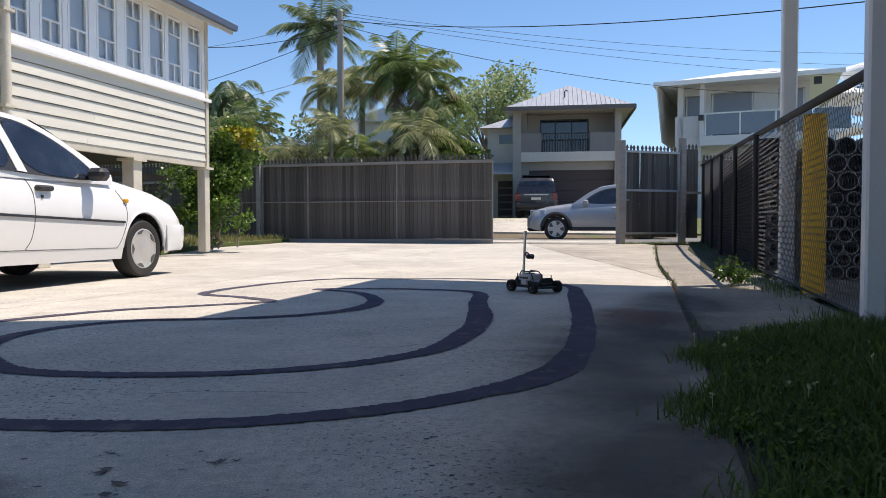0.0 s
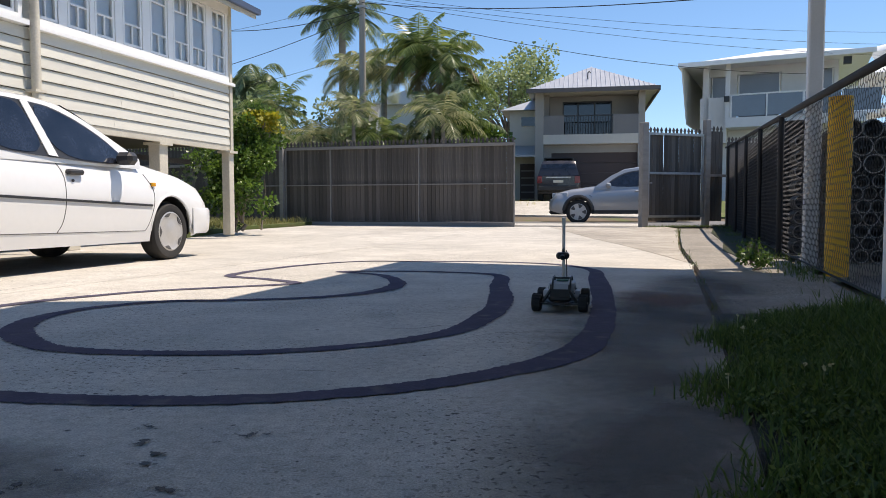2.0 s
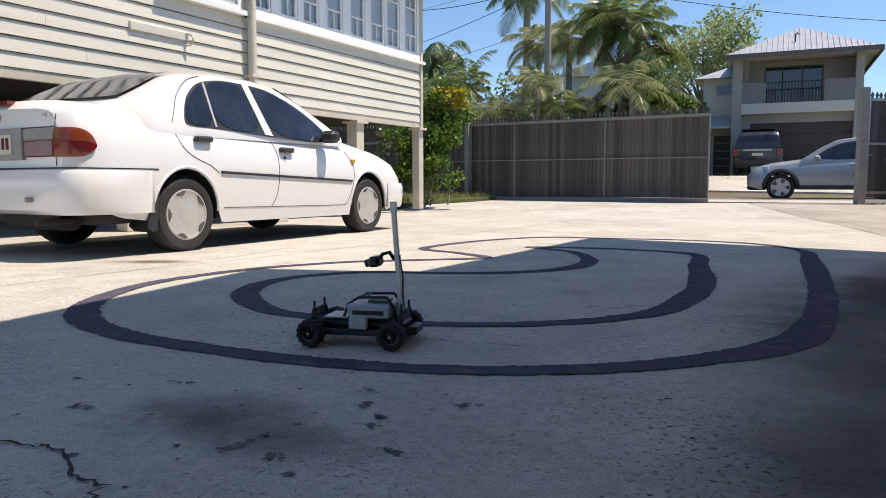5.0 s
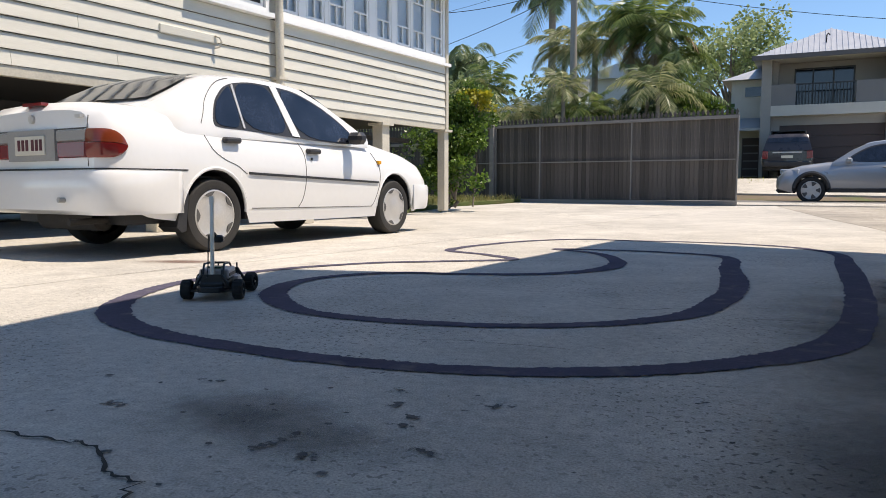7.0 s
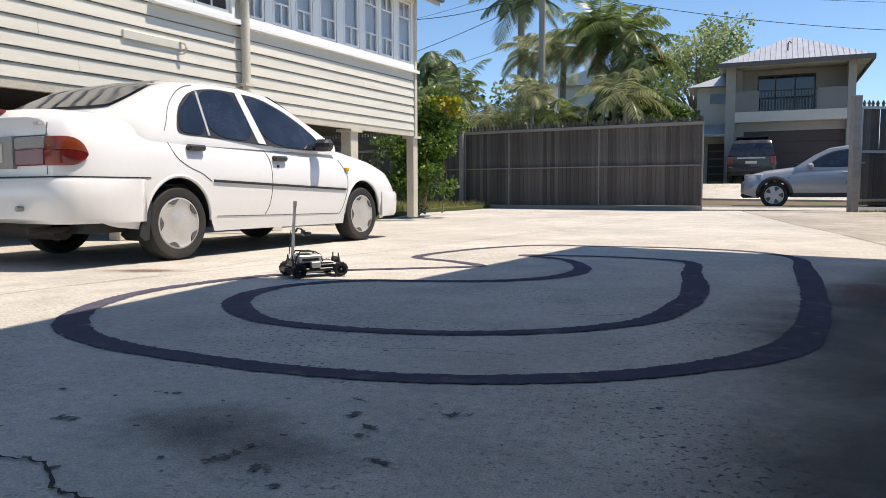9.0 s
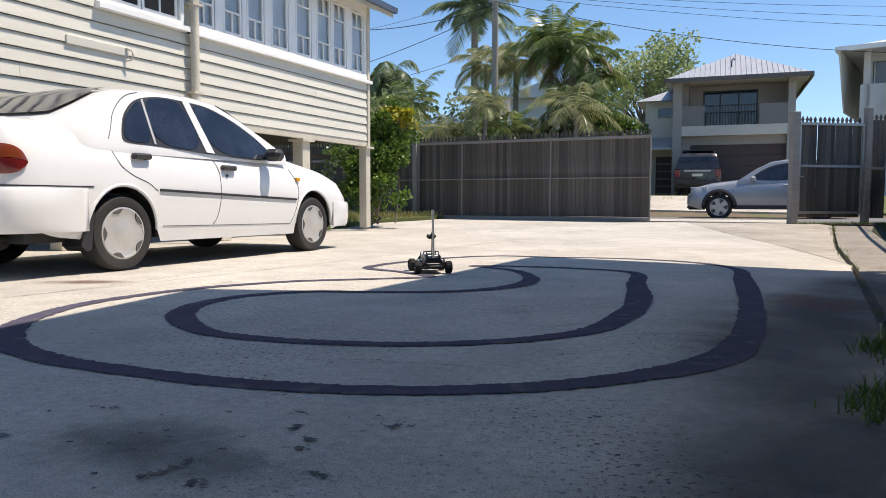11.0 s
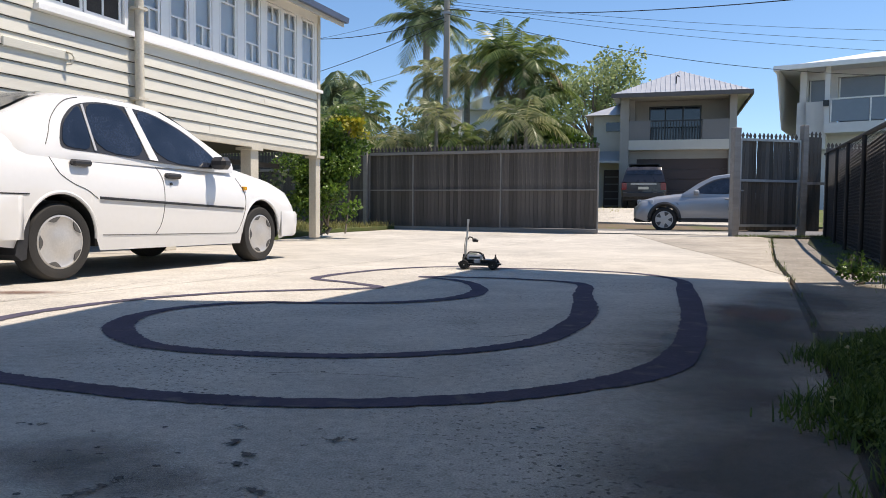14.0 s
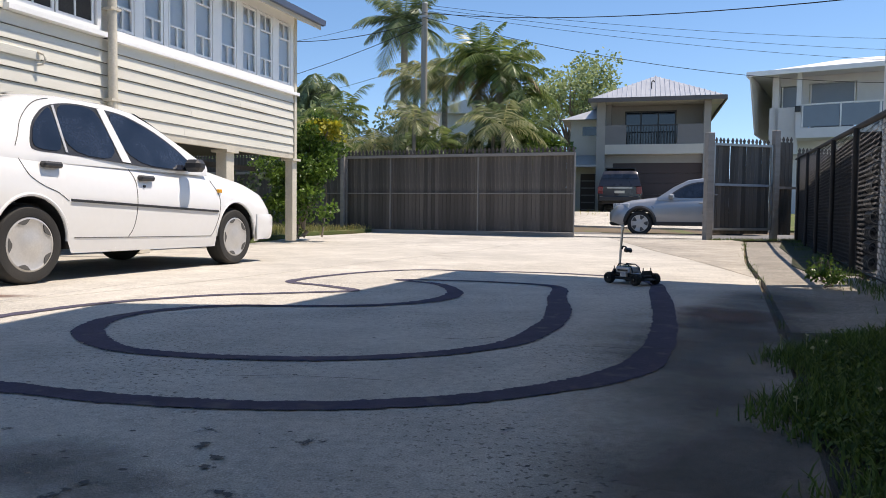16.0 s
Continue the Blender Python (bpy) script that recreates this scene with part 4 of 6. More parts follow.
def shell(parent, P, paint):
    """Body below the waist and the cabin above, lofted from the numbers in P."""
    x0, x1, hw = P["rear"], P["front"], P["half"]
    arches = ((0.0, P["arch"]), (P["base"], P["arch"]))
    xs = sorted({*np.linspace(x0, x1, 74).round(4), *[round(c + r * math.cos(a), 4) for c, r in arches for a in np.linspace(0.02, math.pi - 0.02, 15)]})
    verts, n = [], len(xs)
    rows = 9
    ring = None
    data = []
    for x in xs:
        e = min((x - x0) / 0.34, (x1 - x) / 0.42, 1.0)
        e = max(e, 0.0)
        w = hw * (P["tip"] + (1 - P["tip"]) * (1 - (1 - e) ** 2.4) ** 0.5)
        zs, zt, zb = interp(x, P["waist"]), interp(x, P["top"]), interp(x, P["sill"])
        zl = zb
        for c, r in arches:
            if abs(x - c) < r:
                zl = max(zl, P["axle"] + math.sqrt(r * r - (x - c) ** 2))
        half = []
        for k in range(rows + 1):
            t = k / rows
            z = zl + (zs - zl) * t
            zz = (z - zb) / max(zs - zb, 0.01)
            bulge = 1 - 0.05 * (2 * zz - 0.95) ** 2 - 0.05 * max(0, zz - 0.8) / 0.2 * 0.6
            half.append((w * bulge, z))
        wt = half[-1][0]
        for f, lift in ((0.965, 0.35), (0.90, 0.62), (0.70, 0.86), (0.35, 0.97), (0.0, 1.0)):
            half.append((wt * f, zs + (zt - zs) * lift))
        data.append((x, half))
    m = len(data[0][1])
    for x, half in data:
        for y, z in half:
            verts.append((x, -y, z))
        for y, z in half[-2::-1]:
            verts.append((x, y, z))
    k = 2 * m - 1
    faces = [(i * k + j, i * k + j + 1, (i + 1) * k + j + 1, (i + 1) * k + j) for i in range(n - 1) for j in range(k - 1)]
    faces += [tuple(range(k)), tuple(range((n - 1) * k, n * k))[::-1]]
    body = soup("body", verts, faces, paint, parent, P["label"], smooth=True)
    part("underbody", box(x0 + 0.25, x1 - 0.3, -hw * 0.80, hw * 0.80, P["axle"] - 0.06, P["axle"] + 0.28), M["black"], parent, "black underbody")
    for c, r in arches:
        for s in (-1, 1):
            bm = bmesh.new()
            prev = None
            for a in np.linspace(-0.15, math.pi + 0.15, 17):
                p = [(c + r * 1.01 * math.cos(a), s * yy, P["axle"] + r * 1.01 * math.sin(a)) for yy in (hw * 0.955, hw * 0.55)]
                cur = [bm.verts.new(q) for q in p]
                if prev:
                    bm.faces.new((prev[0], prev[1], cur[1], cur[0]))
                prev = cur
            part("wheel_arch", bm, M["black"], parent)
    # cabin
    belt, lean, yb = P["belt"], P["lean"], P["cabin_half"]
    x_tail, tuck = P["roof"][0][0], P.get("tuck", 0.0)

    def cabin_half(x):
        return yb - tuck * max(0.0, min(1.0, (x_tail + 0.42 - x) / 0.42))

    cx = np.linspace(P["roof"][0][0], P["roof"][-1][0], 44)
    cv = []
    for x in cx:
        zr = interp(x, P["roof"])
        ze = belt + (zr - belt) * 0.93
        yx = cabin_half(x)
        ye = yx - (ze - belt) * lean
        half = [(yx, belt - 0.06), (yx, belt), (yx - (ze - belt) * 0.5 * lean, belt + (ze - belt) * 0.5), (ye, ze), (ye - 0.05, ze + (zr - ze) * 0.55), (ye * 0.6, zr - 0.008), (0.0, zr)]
        cv.append([(x, -y, z) for y, z in half] + [(x, y, z) for y, z in half[-2::-1]])
    kk = len(cv[0])
    verts = [v for row in cv for v in row]
    faces = [(i * kk + j, i * kk + j + 1, (i + 1) * kk + j + 1, (i + 1) * kk + j) for i in range(len(cx) - 1) for j in range(kk - 1)]
    cabin = soup("cabin", verts, faces, paint, parent, "", smooth=True)

    def side_y(z):
        return yb - (z - belt) * lean

    def pane(name, pts, off=0.006, mtl=None, label="", th=0.004, soft=True):
        pts = rounded(pts) if soft else pts
        for s in (-1, 1):
            bm = bmesh.new()
            lo = [bm.verts.new((x, s * (side_y(z) + off - th - 0.02), z)) for x, z in pts]
            hi = [bm.verts.new((x, s * (side_y(z) + off), z)) for x, z in pts]
            bm.faces.new(hi)
            for i in range(len(pts)):
                j = (i + 1) % len(pts)
                bm.faces.new((lo[i], lo[j], hi[j], hi[i]))
            part(name, bm, mtl or M["carglass"], parent, label)

    def screen(name, xa, xb, inset, label):
        """Glass on the sloping front or back of the cabin."""
        gx = [x for x in cx if xa <= x <= xb]
        gv, gf = [], []
        for x in gx:
            zr = interp(x, P["roof"])
            ze = belt + (zr - belt) * 0.93
            ye = cabin_half(x) - (ze - belt) * lean
            z2 = ze + (zr - ze) * 0.55
            f = 1 - inset / max(ye * 0.4, 0.1)
            for y, z in ((-(ye - 0.05) * 0.99, z2), (-ye * 0.6, zr - 0.008), (0, zr), (ye * 0.6, zr - 0.008), ((ye - 0.05) * 0.99, z2)):
                gv.append((x, y, z + 0.024))
        for i in range(len(gx) - 1):
            for j in range(4):
                gf.append((i * 5 + j, i * 5 + j + 1, i * 5 + j + 6, i * 5 + j + 5))
        return soup(name, gv, gf, M["carglass"], parent, label, smooth=True)

    return body, cabin, pane, screen, side_y


M["carglass"] = mat("tinted_car_glass", (0.020, 0.025, 0.038), 0.03, var=0.6, scale=4, bump=0.0, spec=0.7)


def strip_on_side(parent, name, P, xa, xb, z0, z1, mtl, proud=0.012, label="", fall=0.0):
    """A moulding along both flanks."""
    for s in (-1, 1):
        vs, fs = [], []
        xs = np.linspace(xa, xb, 24)
        for x in xs:
            e = max(min((x - P["rear"]) / 0.34, (P["front"] - x) / 0.42, 1.0), 0)
            w = P["half"] * (P["tip"] + (1 - P["tip"]) * (1 - (1 - e) ** 2.4) ** 0.5)
            dz = -fall * (x - xa) / (xb - xa)
            for y, z in ((w - 0.03, z0), (w + proud, z0 + 0.004), (w + proud, z1 - 0.004), (w - 0.03, z1)):
                vs.append((x, s * y, z + dz))
        for i in range(len(xs) - 1):
            for j in range(3):
                fs.append((4 * i + j, 4 * i + j + 1, 4 * i + j + 5, 4 * i + j + 4))
        fs += [(0, 1, 2, 3), tuple(range(len(vs) - 4, len(vs)))]
        soup(name, vs, fs, mtl, parent, label)


def plan_width(P, x):
    e = max(min((x - P["rear"]) / 0.34, (P["front"] - x) / 0.42, 1.0), 0)
    return P["half"] * (P["tip"] + (1 - P["tip"]) * (1 - (1 - e) ** 2.4) ** 0.5)


def wrap(parent, name, P, x_from, end, rows, mtl, label="", inner=None, taper=False, mid=None, fade=0.0):
    """A band round one end of the car: rows of (height, proud) follow the body's plan. inner: stop short of the middle, on each side."""
    x_end = P[end]
    sgn = -1 if end == "rear" else 1
    xs = np.linspace(x_from, x_end, 14)
    plan = [(x, plan_width(P, x)) for x in xs]
    tip = plan[-1][1]
    across = [tip * f for f in ((0.93, 0.8, 0.5, 0.2, 0.0) if inner is None else np.linspace(0.93, inner / tip, 4))]
    for s in ((1,) if inner is None else (-1, 1)):
        line = [(x, s * w, 0.0, s) for x, w in plan] + [(x_end, s * y, 1.0, 0) for y in across]
        if inner is None:
            line += [(x, -y, f, -n) for x, y, f, n in line[-2::-1]]
        vs, fs, k = [], [], len(rows) + 2
        for i, (x, y, f, n) in enumerate(line):
            for q, (z, proud) in enumerate([(rows[0][0], -0.04)] + list(rows) + [(rows[-1][0], -0.04)]):
                if taper and not f:
                    zm = mid or (rows[0][0] + rows[-1][0]) / 2
                    z = zm + (z - zm) * math.sqrt(max(0.02, 1 - (1 - min(1, abs(x - x_from) / 0.14)) ** 2))
                if fade and not f:
                    proud *= min(1.0, abs(x - x_from) / fade)
                crown = 0.04 * (1 - (y / tip) ** 2) if f else 0.0
                vs.append((x + sgn * (proud * (1 if f else max(0, 1 - abs(x - x_end) / 0.25)) + crown * (proud > 0)), y + n * proud, z))
        for i in range(len(line) - 1):
            for q in range(k - 1):
                fs.append((i * k + q, i * k + q + 1, (i + 1) * k + q + 1, (i + 1) * k + q))
        fs += [tuple(range(k)), tuple(range(len(vs) - k, len(vs)))]
        soup(name, vs, fs, mtl, parent, label, smooth=True)


def white_sedan():
    # x forward from the rear axle, y to the left
    ang = math.degrees(math.atan2(7.56 - 5.13, -2.77 + 3.43))
    left = Vector((-math.sin(radians(ang)), math.cos(radians(ang)), 0))
    o = Vector((-3.43, 5.13, 0)) + left * 0.81
    c = thing("parked_sedan", pose(o.x, o.y, 0, 0, 0, ang), "old white four-door sedan parked on the drive", "car")
    P = dict(rear=-0.98, front=3.36, half=0.845, tip=0.84, base=2.57, arch=0.335, axle=0.285, label="white painted body",
             sill=[(-0.98, 0.40), (-0.6, 0.27), (0, 0.20), (2.5, 0.19), (3.0, 0.22), (3.36, 0.34)],
             waist=[(-0.98, 0.93), (-0.93, 0.955), (-0.3, 0.935), (1.2, 0.885), (2.0, 0.86), (2.8, 0.76), (3.2, 0.66), (3.36, 0.52)],
             top=[(-0.98, 1.0), (-0.95, 1.045), (-0.90, 1.065), (-0.55, 1.075), (0.3, 1.0), (1.9, 0.975), (2.2, 0.955), (2.9, 0.84), (3.25, 0.74), (3.36, 0.56)],
             belt=0.915, lean=0.40, cabin_half=0.80, tuck=0.13,
             roof=[(-0.72, 0.97), (-0.60, 1.025), (-0.35, 1.155), (-0.05, 1.30), (0.15, 1.355), (0.5, 1.39), (0.95, 1.395), (1.25, 1.365), (1.5, 1.27), (1.8, 1.12), (2.12, 0.95)])
    body, cabin, pane, screen, side_y = shell(c, P, M["carwhite"])
    pane("window_surround", [(0.03, 0.95), (0.10, 0.928), (0.35, 0.926), (0.94, 0.898), (1.80, 0.868), (1.90, 0.945), (1.70, 1.092), (1.44, 1.218), (1.15, 1.308), (0.92, 1.324), (0.58, 1.332), (0.36, 1.298), (0.24, 1.250), (0.11, 1.135)], 0.004, M["black"], "black window seals")
    pane("quarter_window", [(0.06, 0.975), (0.12, 1.122), (0.25, 1.236), (0.335, 1.280), (0.352, 0.943), (0.12, 0.944)], 0.009, None, "dark tinted quarter glass")
    pane("rear_door_window", [(0.372, 1.288), (0.58, 1.318), (0.815, 1.310), (0.935, 0.914), (0.380, 0.940)], 0.009, None, "dark tinted side glass")
    pane("front_door_window", [(0.91, 1.312), (1.14, 1.295), (1.43, 1.203), (1.69, 1.078), (1.87, 0.955), (1.80, 0.882), (1.05, 0.906)], 0.009, None, "dark tinted side glass")
    pane("door_pillar", [(0.945, 0.910), (1.045, 0.904), (0.905, 1.322), (0.825, 1.322)], 0.013, M["carwhite"], soft=False)
    pane("quarter_bar", [(0.355, 0.940), (0.377, 0.940), (0.368, 1.290), (0.343, 1.280)], 0.012, M["hub"], soft=False)
    screen("rear_screen", -0.52, 0.10, 0.10, "sloping rear glass")
    screen("windscreen", 1.30, 2.08, 0.06, "sloping front glass")
    strip_on_side(c, "side_moulding", P, 0.36, 2.24, 0.578, 0.604, M["black"], 0.012, "black rubbing strip", fall=0.066)
    wrap(c, "bumper_line", P, -0.28, "rear", [(0.600, 0.003), (0.609, 0.003)], M["black"])

    def flank(x, z):
        f = (z - 0.2) / (interp(x, P["waist"]) - 0.2)
        return 0.845 * (1 - 0.05 * (2 * f - 0.95) ** 2 - 0.05 * max(0, f - 0.8) / 0.2 * 0.6)

    # door shut lines, sill crease and wheel arch lips
    for xs in ([(0.99, 0.312), (1.05, 0.395), (1.09, 0.575), (1.08, 0.777), (1.0, 0.894)], [(2.14, 0.295), (2.19, 0.351), (2.27, 0.518), (2.28, 0.661), (2.18, 0.814)],
               [(-0.10, 0.93), (-0.07, 0.86), (-0.01, 0.76), (0.11, 0.69), (0.24, 0.645), (0.34, 0.585)], [(0.40, 0.315), (1.0, 0.306), (2.14, 0.292)]):
        for s in (-1, 1):
            part("shut_line", hose([(x, s * (flank(x, z) + 0.0005), z) for x, z in smooth_loop(xs, 6, False)], 0.0035, 5), M["slot"], c)
    for s in (-1, 1):
        arc = smooth_loop([(-0.09, 0.95), (-0.04, 1.03), (0.03, 1.154), (0.17, 1.278), (0.34, 1.335), (0.60, 1.362)], 5, False)
        part("shut_line", hose([(x, s * (side_y(z) + 0.001), z) for x, z in arc if z < 1.34], 0.0035, 5), M["slot"], c)
        for cx in (0.0, P["base"]):
            lip = [(cx + 0.339 * math.cos(a), 0.285 + 0.339 * math.sin(a)) for a in np.linspace(0.02, math.pi - 0.02, 22)]
            part("arch_lip", hose([(x, s * (flank(x, z) - 0.006), z) for x, z in lip], 0.014, 8), M["carwhite"], c, smooth=True)
    # handles, mirrors, lamps
    for x, z in ((0.10, 0.838), (1.12, 0.790)):
        for s in (-1, 1):
            part("door_handle", box(x, x + 0.18, min(s * 0.80, s * 0.862), max(s * 0.80, s * 0.862), z - 0.022, z + 0.022), M["black"], c, "black door handle", bevel=0.014)
    part("keyhole", rod((1.18, -0.80, 0.723), (1.18, -0.843, 0.723), 0.012, seg=10), M["black"], c)
    for s in (-1, 1):
        bm = box(1.72, 1.86, min(s * 0.82, s * 1.0), max(s * 0.82, s * 1.0), 0.875, 0.985)
        part("door_mirror", bm, M["black"], c, "black door mirror", bevel=0.035)
        part("indicator_repeater", box(2.25, 2.31, min(s * 0.79, s * 0.845), max(s * 0.79, s * 0.845), 0.702, 0.737), M["amber"], c, "amber side repeater", bevel=0.006)
        part("head_lamp", prism([(3.33, s * 0.36), (3.25, s * 0.60), (3.02, s * 0.79), (3.0, s * 0.74), (3.2, s * 0.36)], "z", 0.585, 0.685), M["clear"], c, "clear headlamp")
        flap = prism([(-0.27, 0.46), (-0.305, 0.17), (-0.345, 0.160), (-0.395, 0.20), (-0.355, 0.33), (-0.31, 0.46)], "y", min(s * 0.62, s * 0.835), max(s * 0.62, s * 0.835))
        part("mud_flap", flap, M["black"], c, "black rubber mud flap")
        part("boot_lamp", box(-1.002, -0.95, min(s * 0.315, s * 0.645), max(s * 0.315, s * 0.645), 0.677, 0.785), M["redlens"], c, "red lamp on the boot lid", bevel=0.008)
        part("boot_panel", box(-0.998, -0.95, min(s * 0.305, s * 0.645), max(s * 0.305, s * 0.645), 0.789, 0.858), M["grey"], c, "grey panel over the lamp", bevel=0.004)
        part("shut_line", hose([(-0.984, s * 0.652, 0.62), (-0.984, s * 0.652, 0.86), (-0.975, s * 0.66, 0.95)], 0.0035, 5), M["slot"], c)
    part("shut_line", hose([(-0.985, -0.64, 0.868), (-0.985, 0.64, 0.868)], 0.004, 5), M["slot"], c)
    part("plate_panel", box(-1.008, -0.94, -0.30, 0.30, 0.66, 0.87), M["grey"], c, "grey panel behind the plate")
    plate = part("number_plate", box(-1.02, -1.005, -0.19, 0.19, 0.70, 0.83), M["plate"], c, "cream number plate with maroon bars", bevel=0.004)
    for k in range(6):
        y = 0.13 - k * 0.052 - (0.02 if k > 2 else 0)
        part("plate_bar", box(-1.0235, -1.0205, y - 0.016, y + 0.016, 0.73, 0.805), M["maroon"], plate)
    part("boot_badge", box(-1.012, -0.96, -0.62, -0.56, 0.935, 0.955), M["hub"], c)
    part("boot_emblem", rod((-1.0, 0, 0.945), (-0.96, 0, 0.945), 0.03, seg=18), M["hub"], c, "round chrome emblem")
    part("brake_lamp", box(-0.985, -0.93, -0.12, 0.12, 1.035, 1.058), M["redlens"], c, "high red brake lamp")
    wrap(c, "tail_lamp", P, -0.80, "rear", [(0.675, 0.004), (0.69, 0.014), (0.772, 0.017)], M["redlens"], "red wraparound tail lamp", inner=0.655, taper=True, mid=0.75)
    wrap(c, "turn_lamp", P, -0.80, "rear", [(0.776, 0.017), (0.835, 0.013), (0.862, 0.004)], M["amberdark"], "dark amber indicator above the tail lamp", inner=0.655, taper=True, mid=0.75)
    wrap(c, "rear_bumper", P, -0.33, "rear", [(0.30, 0.0), (0.33, 0.014), (0.46, 0.030), (0.56, 0.032), (0.594, 0.016)], M["carwhite"], "white plastic rear bumper", fade=0.4)
    wrap(c, "front_bumper", P, 2.93, "front", [(0.24, 0.0), (0.27, 0.016), (0.38, 0.026), (0.47, 0.026), (0.50, 0.012)], M["carwhite"], "white plastic front bumper", fade=0.25)
    part("tow_eye", rod((-1.075, -0.42, 0.40), (-1.0, -0.42, 0.40), 0.018, seg=10), M["steel"], c)
    # exhaust parts take the shade under the car as their colour
    part("muffler", rod((-0.75, -0.45, 0.27), (-0.75, 0.25, 0.27), 0.09, seg=14), M["under"], c, "exhaust muffler darkened for the shade under the car", smooth=True)
    part("tailpipe", rod((-1.04, -0.48, 0.25), (-0.7, -0.48, 0.26), 0.022, seg=10), M["under"], c)
    for x in (0.0, 2.57):
        wheel(c, x, -0.815, 0.298, -1, 0.175, M["hub"])
        wheel(c, x, 0.815, 0.298, 1, 0.175, M["hub"])
    for o in c.children:
        if o.data:
            o.data.transform(Matrix.Diagonal((1, 1, 1.085, 1)))
            for q in o.children:
                q.data.transform(Matrix.Diagonal((1, 1, 1.085, 1)))
    return c


M["amberdark"] = mat("dark_amber_lens", (0.20, 0.035, 0.012), 0.22, var=0.1, bump=0.0, coat=0.5)
M["plate"] = mat("number_plate_face", (0.62, 0.60, 0.52), 0.4, var=0.03, bump=0.0)
M["maroon"] = mat("maroon_bar", (0.10, 0.02, 0.03), 0.5, var=0.05, bump=0.0)
white_sedan()


def grey_suv():
    # faces the gap's near edge: nose towards -x
    c = thing("parked_suv", pose(7.35, 22.62, 0.02, 0, 0, 168.5), "silver grey compact SUV parked in the street", "car")
    P = dict(rear=-0.95, front=3.60, half=0.92, tip=0.70, base=2.70, arch=0.42, axle=0.36, label="silver grey painted body",
             sill=[(-0.95, 0.50), (-0.5, 0.36), (0, 0.30), (2.6, 0.30), (3.2, 0.28), (3.6, 0.40)],
             waist=[(-0.95, 0.95), (-0.6, 1.08), (0.5, 1.06), (1.9, 1.02), (2.8, 0.92), (3.35, 0.80), (3.6, 0.60)],
             top=[(-0.95, 1.0), (-0.6, 1.15), (0.5, 1.12), (2.0, 1.12), (2.3, 1.10), (2.95, 1.02), (3.4, 0.90), (3.6, 0.66)],
             belt=1.05, lean=0.42, cabin_half=0.85,
             roof=[(-0.9, 1.02), (-0.75, 1.30), (-0.55, 1.58), (0.2, 1.66), (0.9, 1.665), (1.3, 1.61), (1.7, 1.42), (2.2, 1.08)])
    body, cabin, pane, screen, side_y = shell(c, P, M["cargrey"])
    pane("window_surround", [(-0.40, 1.10), (1.98, 1.06), (1.62, 1.33), (1.25, 1.51), (0.7, 1.575), (-0.2, 1.53)], 0.004, M["black"], "black window seals")
    pane("front_door_window", [(0.75, 1.09), (1.90, 1.08), (1.58, 1.31), (1.22, 1.48), (0.70, 1.54)], 0.009, None, "dark side glass")
    pane("rear_door_window", [(-0.32, 1.12), (0.68, 1.09), (0.63, 1.54), (-0.16, 1.51)], 0.009, None, "dark side glass")
    screen("windscreen", 1.36, 2.14, 0.06, "sloping front glass")
    strip_on_side(c, "sill_cladding", P, 0.42, 2.28, 0.29, 0.40, M["black"], 0.012, "black sill cladding")
    for s in (-1, 1):
        part("door_mirror", box(1.72, 1.88, min(s * 0.86, s * 1.06), max(s * 0.86, s * 1.06), 1.05, 1.19), M["cargrey"], c, "", bevel=0.04)
        part("head_lamp", prism([(3.52, s * 0.42), (3.42, s * 0.66), (3.05, s * 0.895), (3.0, s * 0.84), (3.3, s * 0.5)], "z", 0.78, 0.91), M["clear"], c, "swept back headlamp", bevel=0.01)
        part("door_handle", box(0.80, 1.0, min(s * 0.88, s * 0.935), max(s * 0.88, s * 0.935), 0.93, 0.965), M["cargrey"], c, "", bevel=0.01)
        for x in (0, 2.70):
            pts = [(x + 0.445 * math.cos(a), s * 0.925, 0.36 + 0.445 * math.sin(a)) for a in np.linspace(-0.1, math.pi + 0.1, 18)]
            part("arch_cladding", hose(pts, 0.055, 6), M["black"], c, "black wheel arch cladding", smooth=True)
    part("grille", box(3.50, 3.605, -0.42, 0.42, 0.52, 0.72), M["black"], c, "black grille", bevel=0.02)
    part("lower_bumper", box(3.05, 3.60, -0.72, 0.72, 0.27, 0.42), M["black"], c, "black lower bumper", bevel=0.06)
    for x in (0.0, 2.70):
        wheel(c, x, -0.90, 0.37, -1, 0.22, M["hub"], 5, 0.45)
        wheel(c, x, 0.90, 0.37, 1, 0.22, M["hub"], 5, 0.45)
    for o in c.children:
        if o.data:
            o.data.transform(Matrix.Diagonal((1, 1, 1.06, 1)))
    return c


grey_suv()


